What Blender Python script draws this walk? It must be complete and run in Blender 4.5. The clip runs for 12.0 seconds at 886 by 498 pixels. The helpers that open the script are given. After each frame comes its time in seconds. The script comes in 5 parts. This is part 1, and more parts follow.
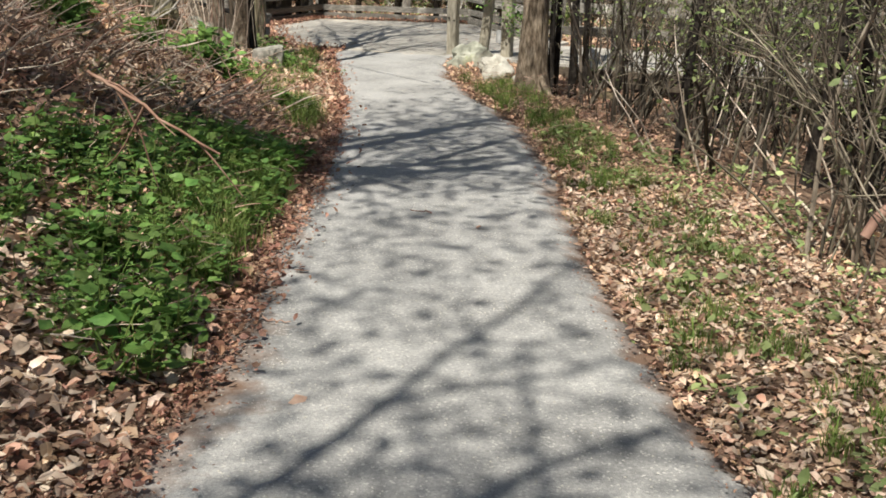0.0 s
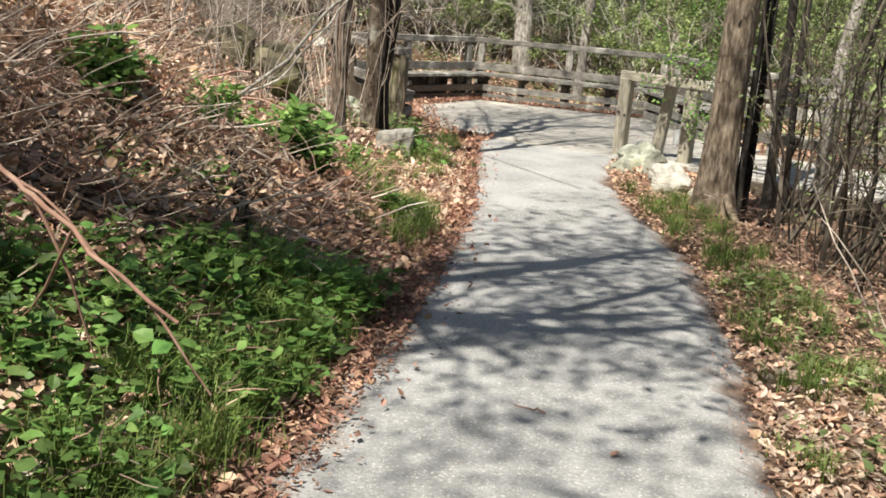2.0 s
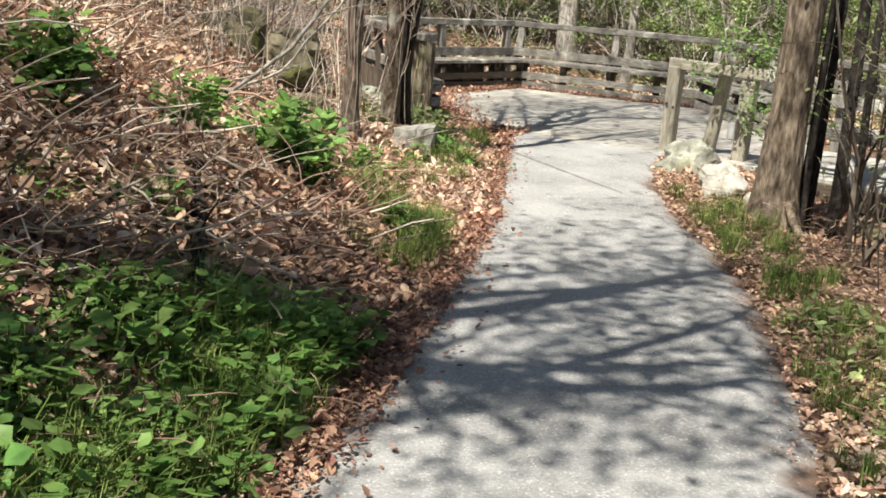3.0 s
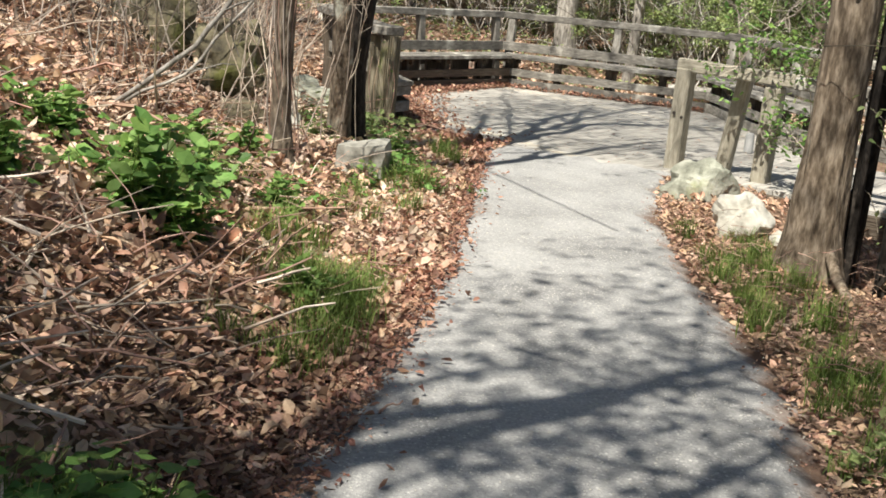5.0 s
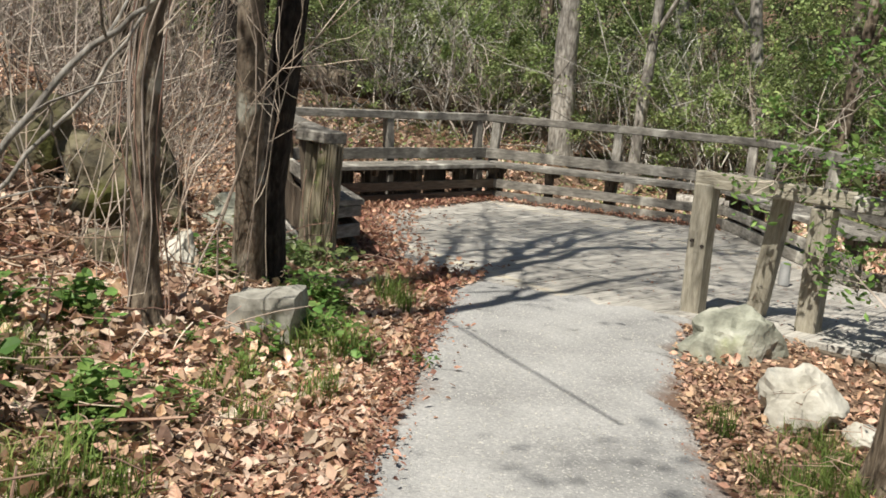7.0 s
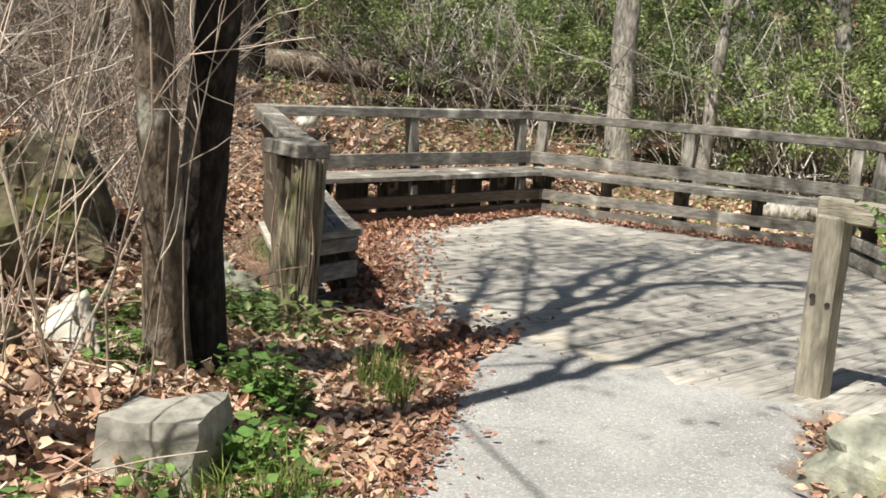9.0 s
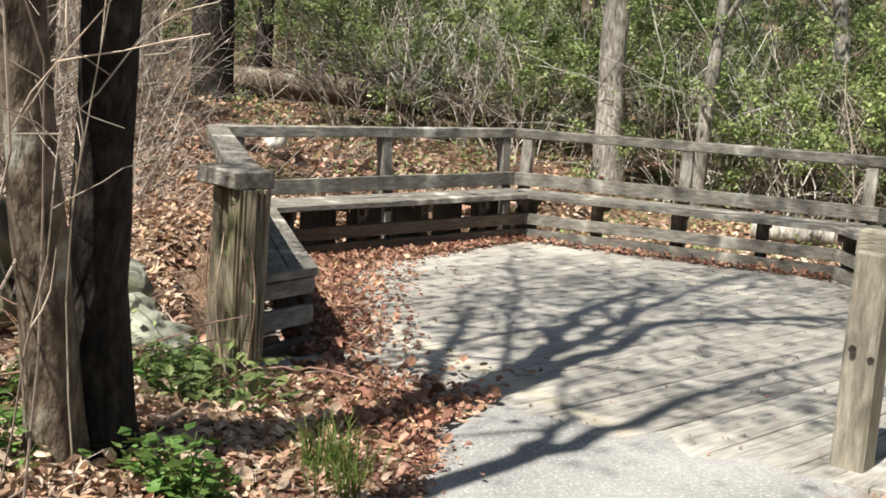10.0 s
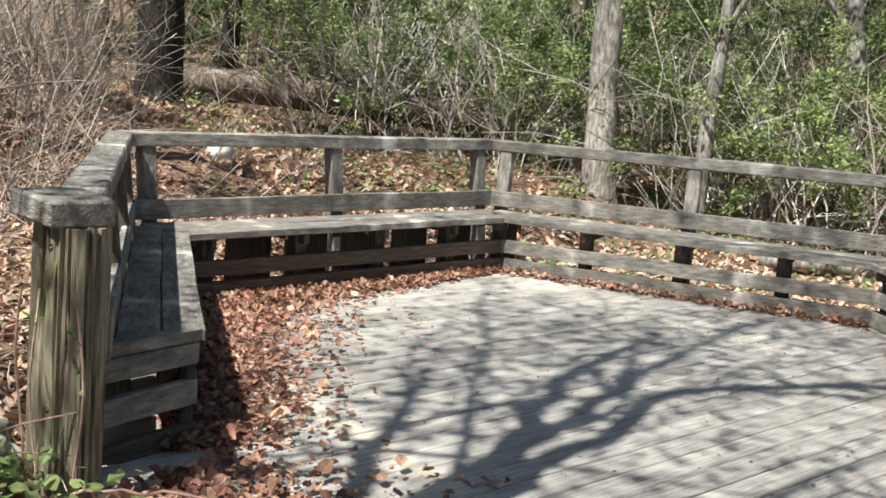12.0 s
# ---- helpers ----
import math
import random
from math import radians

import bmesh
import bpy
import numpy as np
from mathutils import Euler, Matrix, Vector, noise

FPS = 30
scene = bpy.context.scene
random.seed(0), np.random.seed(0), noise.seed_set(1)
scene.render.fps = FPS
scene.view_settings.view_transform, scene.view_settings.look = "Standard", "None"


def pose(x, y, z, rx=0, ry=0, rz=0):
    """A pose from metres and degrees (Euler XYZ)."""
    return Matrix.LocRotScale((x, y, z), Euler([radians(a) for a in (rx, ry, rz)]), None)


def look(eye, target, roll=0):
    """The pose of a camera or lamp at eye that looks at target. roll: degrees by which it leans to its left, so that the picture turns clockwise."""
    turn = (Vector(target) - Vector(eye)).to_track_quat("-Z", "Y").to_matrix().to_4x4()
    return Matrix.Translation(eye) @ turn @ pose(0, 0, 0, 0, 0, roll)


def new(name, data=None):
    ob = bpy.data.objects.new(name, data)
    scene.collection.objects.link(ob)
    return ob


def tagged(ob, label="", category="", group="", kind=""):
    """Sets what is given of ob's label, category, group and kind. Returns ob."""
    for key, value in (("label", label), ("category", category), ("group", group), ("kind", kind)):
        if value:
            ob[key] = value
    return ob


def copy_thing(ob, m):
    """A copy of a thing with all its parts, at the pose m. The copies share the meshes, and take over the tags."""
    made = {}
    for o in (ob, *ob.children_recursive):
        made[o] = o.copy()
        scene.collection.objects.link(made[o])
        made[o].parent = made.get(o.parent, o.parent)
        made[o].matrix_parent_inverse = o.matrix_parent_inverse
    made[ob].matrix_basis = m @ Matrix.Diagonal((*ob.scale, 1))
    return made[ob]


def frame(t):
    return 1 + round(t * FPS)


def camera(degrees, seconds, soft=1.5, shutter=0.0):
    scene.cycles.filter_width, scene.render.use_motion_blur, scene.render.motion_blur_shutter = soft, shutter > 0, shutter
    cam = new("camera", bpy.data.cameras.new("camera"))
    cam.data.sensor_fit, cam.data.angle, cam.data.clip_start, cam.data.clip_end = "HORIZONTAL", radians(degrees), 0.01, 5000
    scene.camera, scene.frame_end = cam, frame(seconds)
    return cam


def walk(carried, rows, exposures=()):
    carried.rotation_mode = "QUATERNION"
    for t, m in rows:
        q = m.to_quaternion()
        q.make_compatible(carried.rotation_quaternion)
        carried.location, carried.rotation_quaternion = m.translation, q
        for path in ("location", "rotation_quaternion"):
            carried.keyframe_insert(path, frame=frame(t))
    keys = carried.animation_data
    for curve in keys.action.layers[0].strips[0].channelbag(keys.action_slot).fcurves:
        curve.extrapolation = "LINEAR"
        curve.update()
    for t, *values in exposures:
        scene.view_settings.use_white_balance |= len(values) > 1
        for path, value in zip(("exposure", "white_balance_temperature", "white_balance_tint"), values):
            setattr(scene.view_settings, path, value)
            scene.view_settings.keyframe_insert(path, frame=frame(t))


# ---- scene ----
cam = camera(44.0, 12.0, soft=1.7)
PATH = [
    (0, (2.843, 0.447, 1.703), (2.342, 2.296, 1.13), 0.9),
    (0.5, (2.659, 1.048, 1.657), (2.011, 2.86, 1.11), 2.3),
    (1, (2.517, 1.582, 1.647), (1.751, 3.355, 1.127), 2.6),
    (1.5, (2.428, 2.179, 1.605), (1.691, 3.988, 1.175), 1.5),
    (2, (2.337, 2.71, 1.577), (1.545, 4.491, 1.129), 4.5),
    (2.5, (2.202, 3.259, 1.585), (1.436, 5.053, 1.146), 3.1),
    (3, (2.08, 3.765, 1.572), (1.212, 5.501, 1.088), 4.2),
    (3.2, (1.976, 3.974, 1.551), (1.063, 5.688, 1.072), 5.5),
    (4.8, (1.645, 5.304, 1.572), (0.736, 7.011, 1.063), 3.3),
    (5, (1.561, 5.51, 1.548), (0.69, 7.238, 1.044), 4.7),
    (5.5, (1.362, 5.999, 1.53), (0.421, 7.669, 0.957), 6.5),
    (6, (1.154, 6.535, 1.532), (0.177, 8.183, 0.959), 3.3),
    (6.2, (1.108, 6.751, 1.517), (0.132, 8.42, 1.002), 1.2),
    (6.5, (1.052, 7.076, 1.501), (0.092, 8.778, 1.076), 3.8),
    (7, (0.864, 7.576, 1.46), (-0.044, 9.329, 1.137), 4.3),
    (7.2, (0.815, 7.779, 1.486), (-0.071, 9.544, 1.168), 2.0),
    (8.8, (0.109, 9.326, 1.421), (-0.836, 11.056, 1.085), 3.6),
    (9, (0.058, 9.476, 1.45), (-0.934, 11.178, 1.105), 3.8),
    (9.5, (-0.109, 9.876, 1.408), (-1.119, 11.572, 1.087), 5.8),
    (10, (-0.305, 10.27, 1.421), (-1.282, 11.986, 1.109), 3.2),
    (10.5, (-0.441, 10.628, 1.434), (-1.526, 12.281, 1.128), 5.6),
    (11, (-0.6, 11.015, 1.442), (-1.636, 12.699, 1.139), 0.6),
    (11.2, (-0.73, 11.165, 1.387), (-1.683, 12.898, 1.092), 1.9),
    (11.5, (-0.784, 11.403, 1.365), (-1.721, 13.146, 1.072), 3.0),
    (12, (-0.887, 11.664, 1.376), (-1.847, 13.394, 1.08), 4.0),
]
walk(cam, [(t, look(eye, target, roll)) for t, eye, target, roll in PATH], exposures=[(0.0, 0.31, 6500, 10), (1.5, 0.54, 6500, 10), (3.0, 0.63, 6500, 10), (5.5, 0.45, 6500, 10), (6.5, 0.20, 6500, 10), (7.0, 0.21, 6500, 10), (9.0, 0.45, 6500, 10),
                                                                             (10.0, 0.55, 6450, 10), (10.5, 0.64, 6350, 10), (11.0, 0.66, 6200, 10), (12.0, 0.61, 6150, 10)])

# ---- light ----
SUN_WAY = Vector((0.13, 0.99, -1.62)).normalized()
sun = new("sun", bpy.data.lights.new("sun", "SUN"))
sun.data.energy, sun.data.angle, sun.data.color = 5.2, radians(0.55), (1.0, 0.94, 0.83)
sun.matrix_world = look((0, 0, 20), Vector((0, 0, 20)) + SUN_WAY)
world = bpy.data.worlds.new("sky")
scene.world = world
world.use_nodes = True
sky = world.node_tree.nodes.new("ShaderNodeTexSky")
sky.sky_type, sky.sun_disc = "NISHITA", False
sky.sun_elevation, sky.sun_rotation = radians(58), radians(188.6)
back = world.node_tree.nodes["Background"]
back.inputs["Strength"].default_value = 0.05
world.node_tree.links.new(sky.outputs["Color"], back.inputs["Color"])


# ---- materials ----
def surface(name, stops, scale=6.0, stretch=(1, 1, 1), rough=0.9, bump=0.3, bump_scale=None, grime=0.35, grime_scale=0.7,
            vary=0.0, island=0.0, place="Object", detail=8.0, leafy=0.0, specks=None, gloss=0.3, distance=0.02, patch=None):
    """A procedural surface: fine noise through a colour ramp, broad grime, variation by piece, relief and optional specks."""
    m = bpy.data.materials.new(name)
    m.use_nodes = True
    n, link = m.node_tree.nodes, m.node_tree.links.new
    p, out = n["Principled BSDF"], n["Material Output"]
    if place == "World":
        src = n.new("ShaderNodeNewGeometry").outputs["Position"]
    else:
        src = n.new("ShaderNodeTexCoord").outputs[place]
    mp = n.new("ShaderNodeMapping")
    mp.inputs["Scale"].default_value = stretch
    link(src, mp.inputs["Vector"])
    vec = mp.outputs["Vector"]
    if vary:
        info = n.new("ShaderNodeObjectInfo")
        shift = n.new("ShaderNodeVectorMath")
        shift.operation = "MULTIPLY_ADD"
        link(info.outputs["Random"], shift.inputs[0])
        shift.inputs[1].default_value = (37, 53, 71)
        link(mp.outputs["Vector"], shift.inputs[2])
        vec = shift.outputs[0]
    t = n.new("ShaderNodeTexNoise")
    t.inputs["Scale"].default_value, t.inputs["Detail"].default_value, t.inputs["Roughness"].default_value = scale, detail, 0.62
    link(vec, t.inputs["Vector"])
    r = n.new("ShaderNodeValToRGB")
    while len(r.color_ramp.elements) < len(stops):
        r.color_ramp.elements.new(0.5)
    for e, (at, c) in zip(r.color_ramp.elements, stops):
        e.position, e.color = at, (*c, 1)
    link(t.outputs["Fac"], r.inputs["Fac"])
    col = r.outputs["Color"]
    big = n.new("ShaderNodeTexNoise")
    big.inputs["Scale"].default_value, big.inputs["Detail"].default_value = grime_scale, 4
    link(src, big.inputs["Vector"])
    if patch:
        pr = n.new("ShaderNodeMapRange")
        pr.inputs["From Min"].default_value, pr.inputs["From Max"].default_value = patch[1], patch[1] + 0.12
        link(big.outputs["Fac"], pr.inputs["Value"])
        mx = n.new("ShaderNodeMix")
        mx.data_type = "RGBA"
        link(pr.outputs["Result"], mx.inputs["Factor"])
        link(col, mx.inputs["A"])
        mx.inputs["B"].default_value = (*patch[0], 1)
        col = mx.outputs["Result"]
    hsv = n.new("ShaderNodeHueSaturation")
    mr = n.new("ShaderNodeMapRange")
    mr.inputs["From Min"].default_value, mr.inputs["From Max"].default_value = 0.3, 0.7
    mr.inputs["To Min"].default_value, mr.inputs["To Max"].default_value = 1 - grime, 1 + grime
    link(big.outputs["Fac"], mr.inputs["Value"])
    val = mr.outputs["Result"]
    for amount, node, sock in ((vary, "ShaderNodeObjectInfo", "Random"), (island, "ShaderNodeNewGeometry", "Random Per Island")):
        if amount:
            g = n.new(node)
            v = n.new("ShaderNodeMapRange")
            v.inputs["To Min"].default_value, v.inputs["To Max"].default_value = 1 - amount, 1 + amount
            link(g.outputs[sock], v.inputs["Value"])
            mul = n.new("ShaderNodeMath")
            mul.operation = "MULTIPLY"
            link(val, mul.inputs[0])
            link(v.outputs["Result"], mul.inputs[1])
            val = mul.outputs[0]
            if node == "ShaderNodeNewGeometry":
                hue = n.new("ShaderNodeMapRange")
                hue.inputs["To Min"].default_value, hue.inputs["To Max"].default_value = 0.5 - 0.03 * amount, 0.5 + 0.03 * amount
                wrap = n.new("ShaderNodeMath")
                wrap.operation = "FRACT"
                w2 = n.new("ShaderNodeMath")
                w2.operation, w2.inputs[1].default_value = "MULTIPLY", 7.31
                link(g.outputs[sock], w2.inputs[0])
                link(w2.outputs[0], wrap.inputs[0])
                link(wrap.outputs[0], hue.inputs["Value"])
                link(hue.outputs["Result"], hsv.inputs["Hue"])
    link(val, hsv.inputs["Value"])
    link(col, hsv.inputs["Color"])
    col = hsv.outputs["Color"]
    if specks:
        vo = n.new("ShaderNodeTexVoronoi")
        vo.inputs["Scale"].default_value = specks[1]
        link(src, vo.inputs["Vector"])
        sep = n.new("ShaderNodeSeparateColor")
        link(vo.outputs["Color"], sep.inputs["Color"])
        sr = n.new("ShaderNodeMapRange")
        sr.inputs["From Min"].default_value, sr.inputs["From Max"].default_value = specks[2], 1.0
        link(sep.outputs["Red"], sr.inputs["Value"])
        mx = n.new("ShaderNodeMix")
        mx.data_type = "RGBA"
        link(sr.outputs["Result"], mx.inputs["Factor"])
        link(col, mx.inputs["A"])
        mx.inputs["B"].default_value = (*specks[0], 1)
        col = mx.outputs["Result"]
    link(col, p.inputs["Base Color"])
    p.inputs["Roughness"].default_value = rough
    p.inputs["Specular IOR Level"].default_value = gloss
    if bump:
        b = n.new("ShaderNodeBump")
        b.inputs["Strength"].default_value, b.inputs["Distance"].default_value = bump, distance
        h = t.outputs["Fac"]
        if bump_scale:
            t2 = n.new("ShaderNodeTexNoise")
            t2.inputs["Scale"].default_value, t2.inputs["Detail"].default_value = bump_scale, 6
            link(vec, t2.inputs["Vector"])
            h = t2.outputs["Fac"]
        link(h, b.inputs["Height"])
        link(b.outputs["Normal"], p.inputs["Normal"])
    if leafy:
        tr = n.new("ShaderNodeBsdfTranslucent")
        link(col, tr.inputs["Color"])
        mix = n.new("ShaderNodeMixShader")
        mix.inputs["Fac"].default_value = leafy
        link(p.outputs["BSDF"], mix.inputs[1])
        link(tr.outputs["BSDF"], mix.inputs[2])
        link(mix.outputs["Shader"], out.inputs["Surface"])
    return m


def dirty_rim(m, colour):
    """Mixes trodden soil into a surface where the mesh's dirt value is high."""
    n, link = m.node_tree.nodes, m.node_tree.links.new
    base = n["Principled BSDF"].inputs["Base Color"]
    was = base.links[0].from_socket
    at = n.new("ShaderNodeAttribute")
    at.attribute_name = "dirt"
    geo = n.new("ShaderNodeNewGeometry")
    t = n.new("ShaderNodeTexNoise")
    t.inputs["Scale"].default_value, t.inputs["Detail"].default_value, t.inputs["Roughness"].default_value = 7, 8, 0.7
    link(geo.outputs["Position"], t.inputs["Vector"])
    add = n.new("ShaderNodeMath")
    add.operation = "ADD"
    link(at.outputs["Fac"], add.inputs[0])
    link(t.outputs["Fac"], add.inputs[1])
    r = n.new("ShaderNodeMapRange")
    r.inputs["From Min"].default_value, r.inputs["From Max"].default_value = 0.86, 1.25
    link(add.outputs[0], r.inputs["Value"])
    mx = n.new("ShaderNodeMix")
    mx.data_type = "RGBA"
    link(r.outputs["Result"], mx.inputs["Factor"])
    link(was, mx.inputs["A"])
    mx.inputs["B"].default_value = (*colour, 1)
    link(mx.outputs["Result"], base)


M_GRAVEL = surface("stone_dust", [(0.3, (0.27, 0.27, 0.267)), (0.5, (0.36, 0.36, 0.352)), (0.72, (0.46, 0.455, 0.44))], 70, rough=0.95, bump=0.6,
                   bump_scale=130, grime=0.2, grime_scale=1.7, place="World", specks=((0.60, 0.59, 0.56), 120, 0.90), distance=0.012)
dirty_rim(M_GRAVEL, (0.19, 0.125, 0.09))
M_SOIL = surface("leaf_mould", [(0.25, (0.08, 0.05, 0.034)), (0.5, (0.20, 0.13, 0.088)), (0.75, (0.40, 0.29, 0.21))], 14, rough=1, bump=0.9,
                 bump_scale=30, grime=0.4, grime_scale=0.9, place="World", distance=0.05, patch=((0.055, 0.075, 0.025), 0.60))
M_WOOD = surface("weathered_timber", [(0.26, (0.115, 0.107, 0.092)), (0.5, (0.245, 0.23, 0.202)), (0.74, (0.42, 0.40, 0.355))], 6, (1.8, 7, 7), 0.88, 0.5,
                 bump_scale=20, grime=0.42, grime_scale=3.2, vary=0.22, patch=((0.50, 0.485, 0.43), 0.60))
# dark timber: its colour carries the shade beneath the seats
M_SHADEWOOD = surface("shade_dark_timber", [(0.28, (0.06, 0.048, 0.036)), (0.5, (0.125, 0.10, 0.075)), (0.72, (0.20, 0.165, 0.125))], 9, (0.7, 7, 7), 0.85, 0.5,
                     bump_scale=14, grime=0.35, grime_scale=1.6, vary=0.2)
M_POST = surface("pale_lichened_timber", [(0.26, (0.22, 0.198, 0.155)), (0.5, (0.40, 0.37, 0.295)), (0.74, (0.56, 0.525, 0.44))], 7, (1.2, 8, 8), 0.88, 0.5,
                 bump_scale=20, grime=0.28, grime_scale=2.4, vary=0.12, patch=((0.27, 0.285, 0.17), 0.62))
M_DECK = surface("deck_timber", [(0.28, (0.25, 0.235, 0.212)), (0.5, (0.42, 0.402, 0.365)), (0.75, (0.58, 0.56, 0.505))], 8, (0.6, 9, 9), 0.85, 0.35,
                 bump_scale=16, grime=0.34, grime_scale=1.3, vary=0.16, patch=((0.56, 0.48, 0.30), 0.62))
M_GATEPOST = surface("cracked_tan_timber", [(0.28, (0.10, 0.085, 0.06)), (0.42, (0.20, 0.172, 0.12)), (0.56, (0.31, 0.272, 0.20)), (0.74, (0.46, 0.415, 0.325))], 5, (9, 9, 0.9), 0.9, 0.7,
                     bump_scale=6, grime=0.3, grime_scale=3.0, distance=0.03, patch=((0.16, 0.17, 0.07), 0.60))
M_BARK = surface("grey_furrowed_bark", [(0.3, (0.05, 0.04, 0.03)), (0.5, (0.15, 0.12, 0.09)), (0.7, (0.30, 0.25, 0.19))], 8, (3.6, 3.6, 1.3), 0.95, 1.0,
                 bump_scale=6, grime=0.35, grime_scale=5.0, distance=0.04, patch=((0.30, 0.30, 0.255), 0.60))
M_BARK_BROWN = surface("shaggy_brown_bark", [(0.32, (0.07, 0.052, 0.036)), (0.48, (0.20, 0.155, 0.11)), (0.66, (0.43, 0.355, 0.27))], 9, (3.8, 3.8, 1.0), 0.95, 1.0,
                       bump_scale=5, grime=0.25, grime_scale=1.5, distance=0.03)
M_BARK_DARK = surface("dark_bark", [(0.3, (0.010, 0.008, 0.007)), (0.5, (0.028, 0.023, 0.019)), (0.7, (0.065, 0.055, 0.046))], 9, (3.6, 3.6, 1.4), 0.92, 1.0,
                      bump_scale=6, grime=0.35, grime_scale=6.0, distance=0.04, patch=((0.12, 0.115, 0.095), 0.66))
M_BARK_PALE = surface("pale_patchy_bark", [(0.3, (0.10, 0.09, 0.078)), (0.5, (0.29, 0.27, 0.24)), (0.7, (0.52, 0.50, 0.455))], 8, (3, 3, 0.9), 0.9, 0.6,
                      grime=0.45, grime_scale=2.5)
M_ROCK = surface("grey_green_rock", [(0.3, (0.16, 0.165, 0.13)), (0.5, (0.32, 0.33, 0.27)), (0.7, (0.48, 0.48, 0.41))], 7, rough=0.95, bump=0.8, bump_scale=12,
                 grime=0.3, grime_scale=3, distance=0.03, patch=((0.20, 0.22, 0.10), 0.60))
M_WHITEROCK = surface("white_quartz", [(0.3, (0.34, 0.32, 0.26)), (0.48, (0.56, 0.54, 0.47)), (0.68, (0.70, 0.69, 0.62))], 6, rough=0.8, bump=0.9, bump_scale=9,
                      grime=0.12, grime_scale=3, distance=0.03)
M_BLOCK = surface("cut_granite", [(0.3, (0.19, 0.185, 0.16)), (0.5, (0.33, 0.32, 0.28)), (0.7, (0.46, 0.45, 0.40))], 14, rough=0.92, bump=0.7, bump_scale=10,
                  grime=0.3, grime_scale=4, distance=0.02, patch=((0.13, 0.13, 0.10), 0.62))
M_MOSSROCK = surface("mossy_rock", [(0.3, (0.05, 0.045, 0.035)), (0.5, (0.16, 0.14, 0.09)), (0.7, (0.31, 0.28, 0.20))], 5, rough=0.95, bump=0.9, bump_scale=9,
                     grime=0.35, grime_scale=2, distance=0.05, patch=((0.075, 0.078, 0.022), 0.52))
M_LITTER = surface("dead_leaves", [(0.3, (0.32, 0.185, 0.115)), (0.5, (0.52, 0.345, 0.24)), (0.7, (0.70, 0.53, 0.40))], 9, rough=0.75, bump=0.2, grime=0.15,
                   island=0.55, place="World", leafy=0.15)
M_REDLITTER = surface("russet_leaves", [(0.3, (0.21, 0.105, 0.07)), (0.5, (0.36, 0.20, 0.14)), (0.7, (0.52, 0.33, 0.24))], 9, rough=0.75, bump=0.2, grime=0.15,
                      island=0.5, place="World", leafy=0.15)
M_STALK = surface("dry_stalks", [(0.3, (0.12, 0.068, 0.05)), (0.5, (0.33, 0.215, 0.16)), (0.7, (0.60, 0.455, 0.36))], 3, rough=0.85, bump=0, grime=0.25, island=0.6,
                  place="World")
M_TWIG = surface("grey_twigs", [(0.3, (0.15, 0.128, 0.108)), (0.5, (0.35, 0.305, 0.26)), (0.7, (0.62, 0.56, 0.49))], 3, rough=0.9, bump=0, grime=0.3, island=0.6,
                 place="World")
M_PALETWIG = surface("silvery_twigs", [(0.3, (0.26, 0.245, 0.22)), (0.5, (0.48, 0.46, 0.42)), (0.7, (0.72, 0.70, 0.65))], 3, rough=0.85, bump=0, grime=0.25, island=0.45,
                     place="World")
M_DARKTWIG = surface("brown_twigs", [(0.3, (0.05, 0.042, 0.033)), (0.5, (0.13, 0.11, 0.083)), (0.7, (0.30, 0.265, 0.21))], 3, rough=0.9, bump=0, grime=0.3, island=0.65,
                     place="World")
M_PALESTALK = surface("bleached_stalks", [(0.3, (0.32, 0.25, 0.19)), (0.5, (0.55, 0.46, 0.37)), (0.7, (0.76, 0.67, 0.57))], 3, rough=0.8, bump=0, grime=0.2, island=0.4,
                      place="World")
M_PALELITTER = surface("bleached_leaves", [(0.3, (0.44, 0.31, 0.225)), (0.5, (0.63, 0.49, 0.38)), (0.7, (0.80, 0.69, 0.57))], 9, rough=0.7, bump=0.2, grime=0.15,
                       island=0.35, place="World", leafy=0.15)
M_STICK = surface("reddish_stick", [(0.3, (0.16, 0.085, 0.06)), (0.5, (0.30, 0.175, 0.125)), (0.7, (0.42, 0.29, 0.22))], 8, rough=0.8, bump=0.4, grime=0.2)
M_WEED = surface("broad_green_leaf", [(0.3, (0.075, 0.155, 0.034)), (0.5, (0.145, 0.26, 0.062)), (0.7, (0.25, 0.37, 0.115))], 6, rough=0.55, bump=0.2, grime=0.25,
                 island=0.5, place="World", leafy=0.35, gloss=0.4)
M_GRASS = surface("grass_blade", [(0.3, (0.085, 0.145, 0.032)), (0.5, (0.165, 0.24, 0.058)), (0.7, (0.29, 0.34, 0.115))], 4, rough=0.6, bump=0, grime=0.2,
                  island=0.35, place="World", leafy=0.3)
M_SHRUB = surface("young_shrub_leaf", [(0.3, (0.13, 0.19, 0.07)), (0.5, (0.29, 0.37, 0.145)), (0.7, (0.52, 0.58, 0.30))], 2, rough=0.6, bump=0, grime=0.3,
                  island=0.4, place="World", leafy=0.4)
# darker copy of the shrub leaf, with canopy shade put into its colour
M_SHADELEAF = surface("shade_green_leaf", [(0.3, (0.05, 0.085, 0.028)), (0.5, (0.11, 0.165, 0.055)), (0.7, (0.20, 0.27, 0.10))], 2, rough=0.6, bump=0, grime=0.35,
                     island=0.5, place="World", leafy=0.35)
M_IRON = surface("rusty_iron", [(0.4, (0.03, 0.025, 0.022)), (0.6, (0.07, 0.055, 0.045))], 20, rough=0.7, bump=0.3)
M_CONCRETE = surface("pale_concrete", [(0.3, (0.30, 0.31, 0.31)), (0.7, (0.48, 0.48, 0.47))], 12, rough=0.9, bump=0.3)


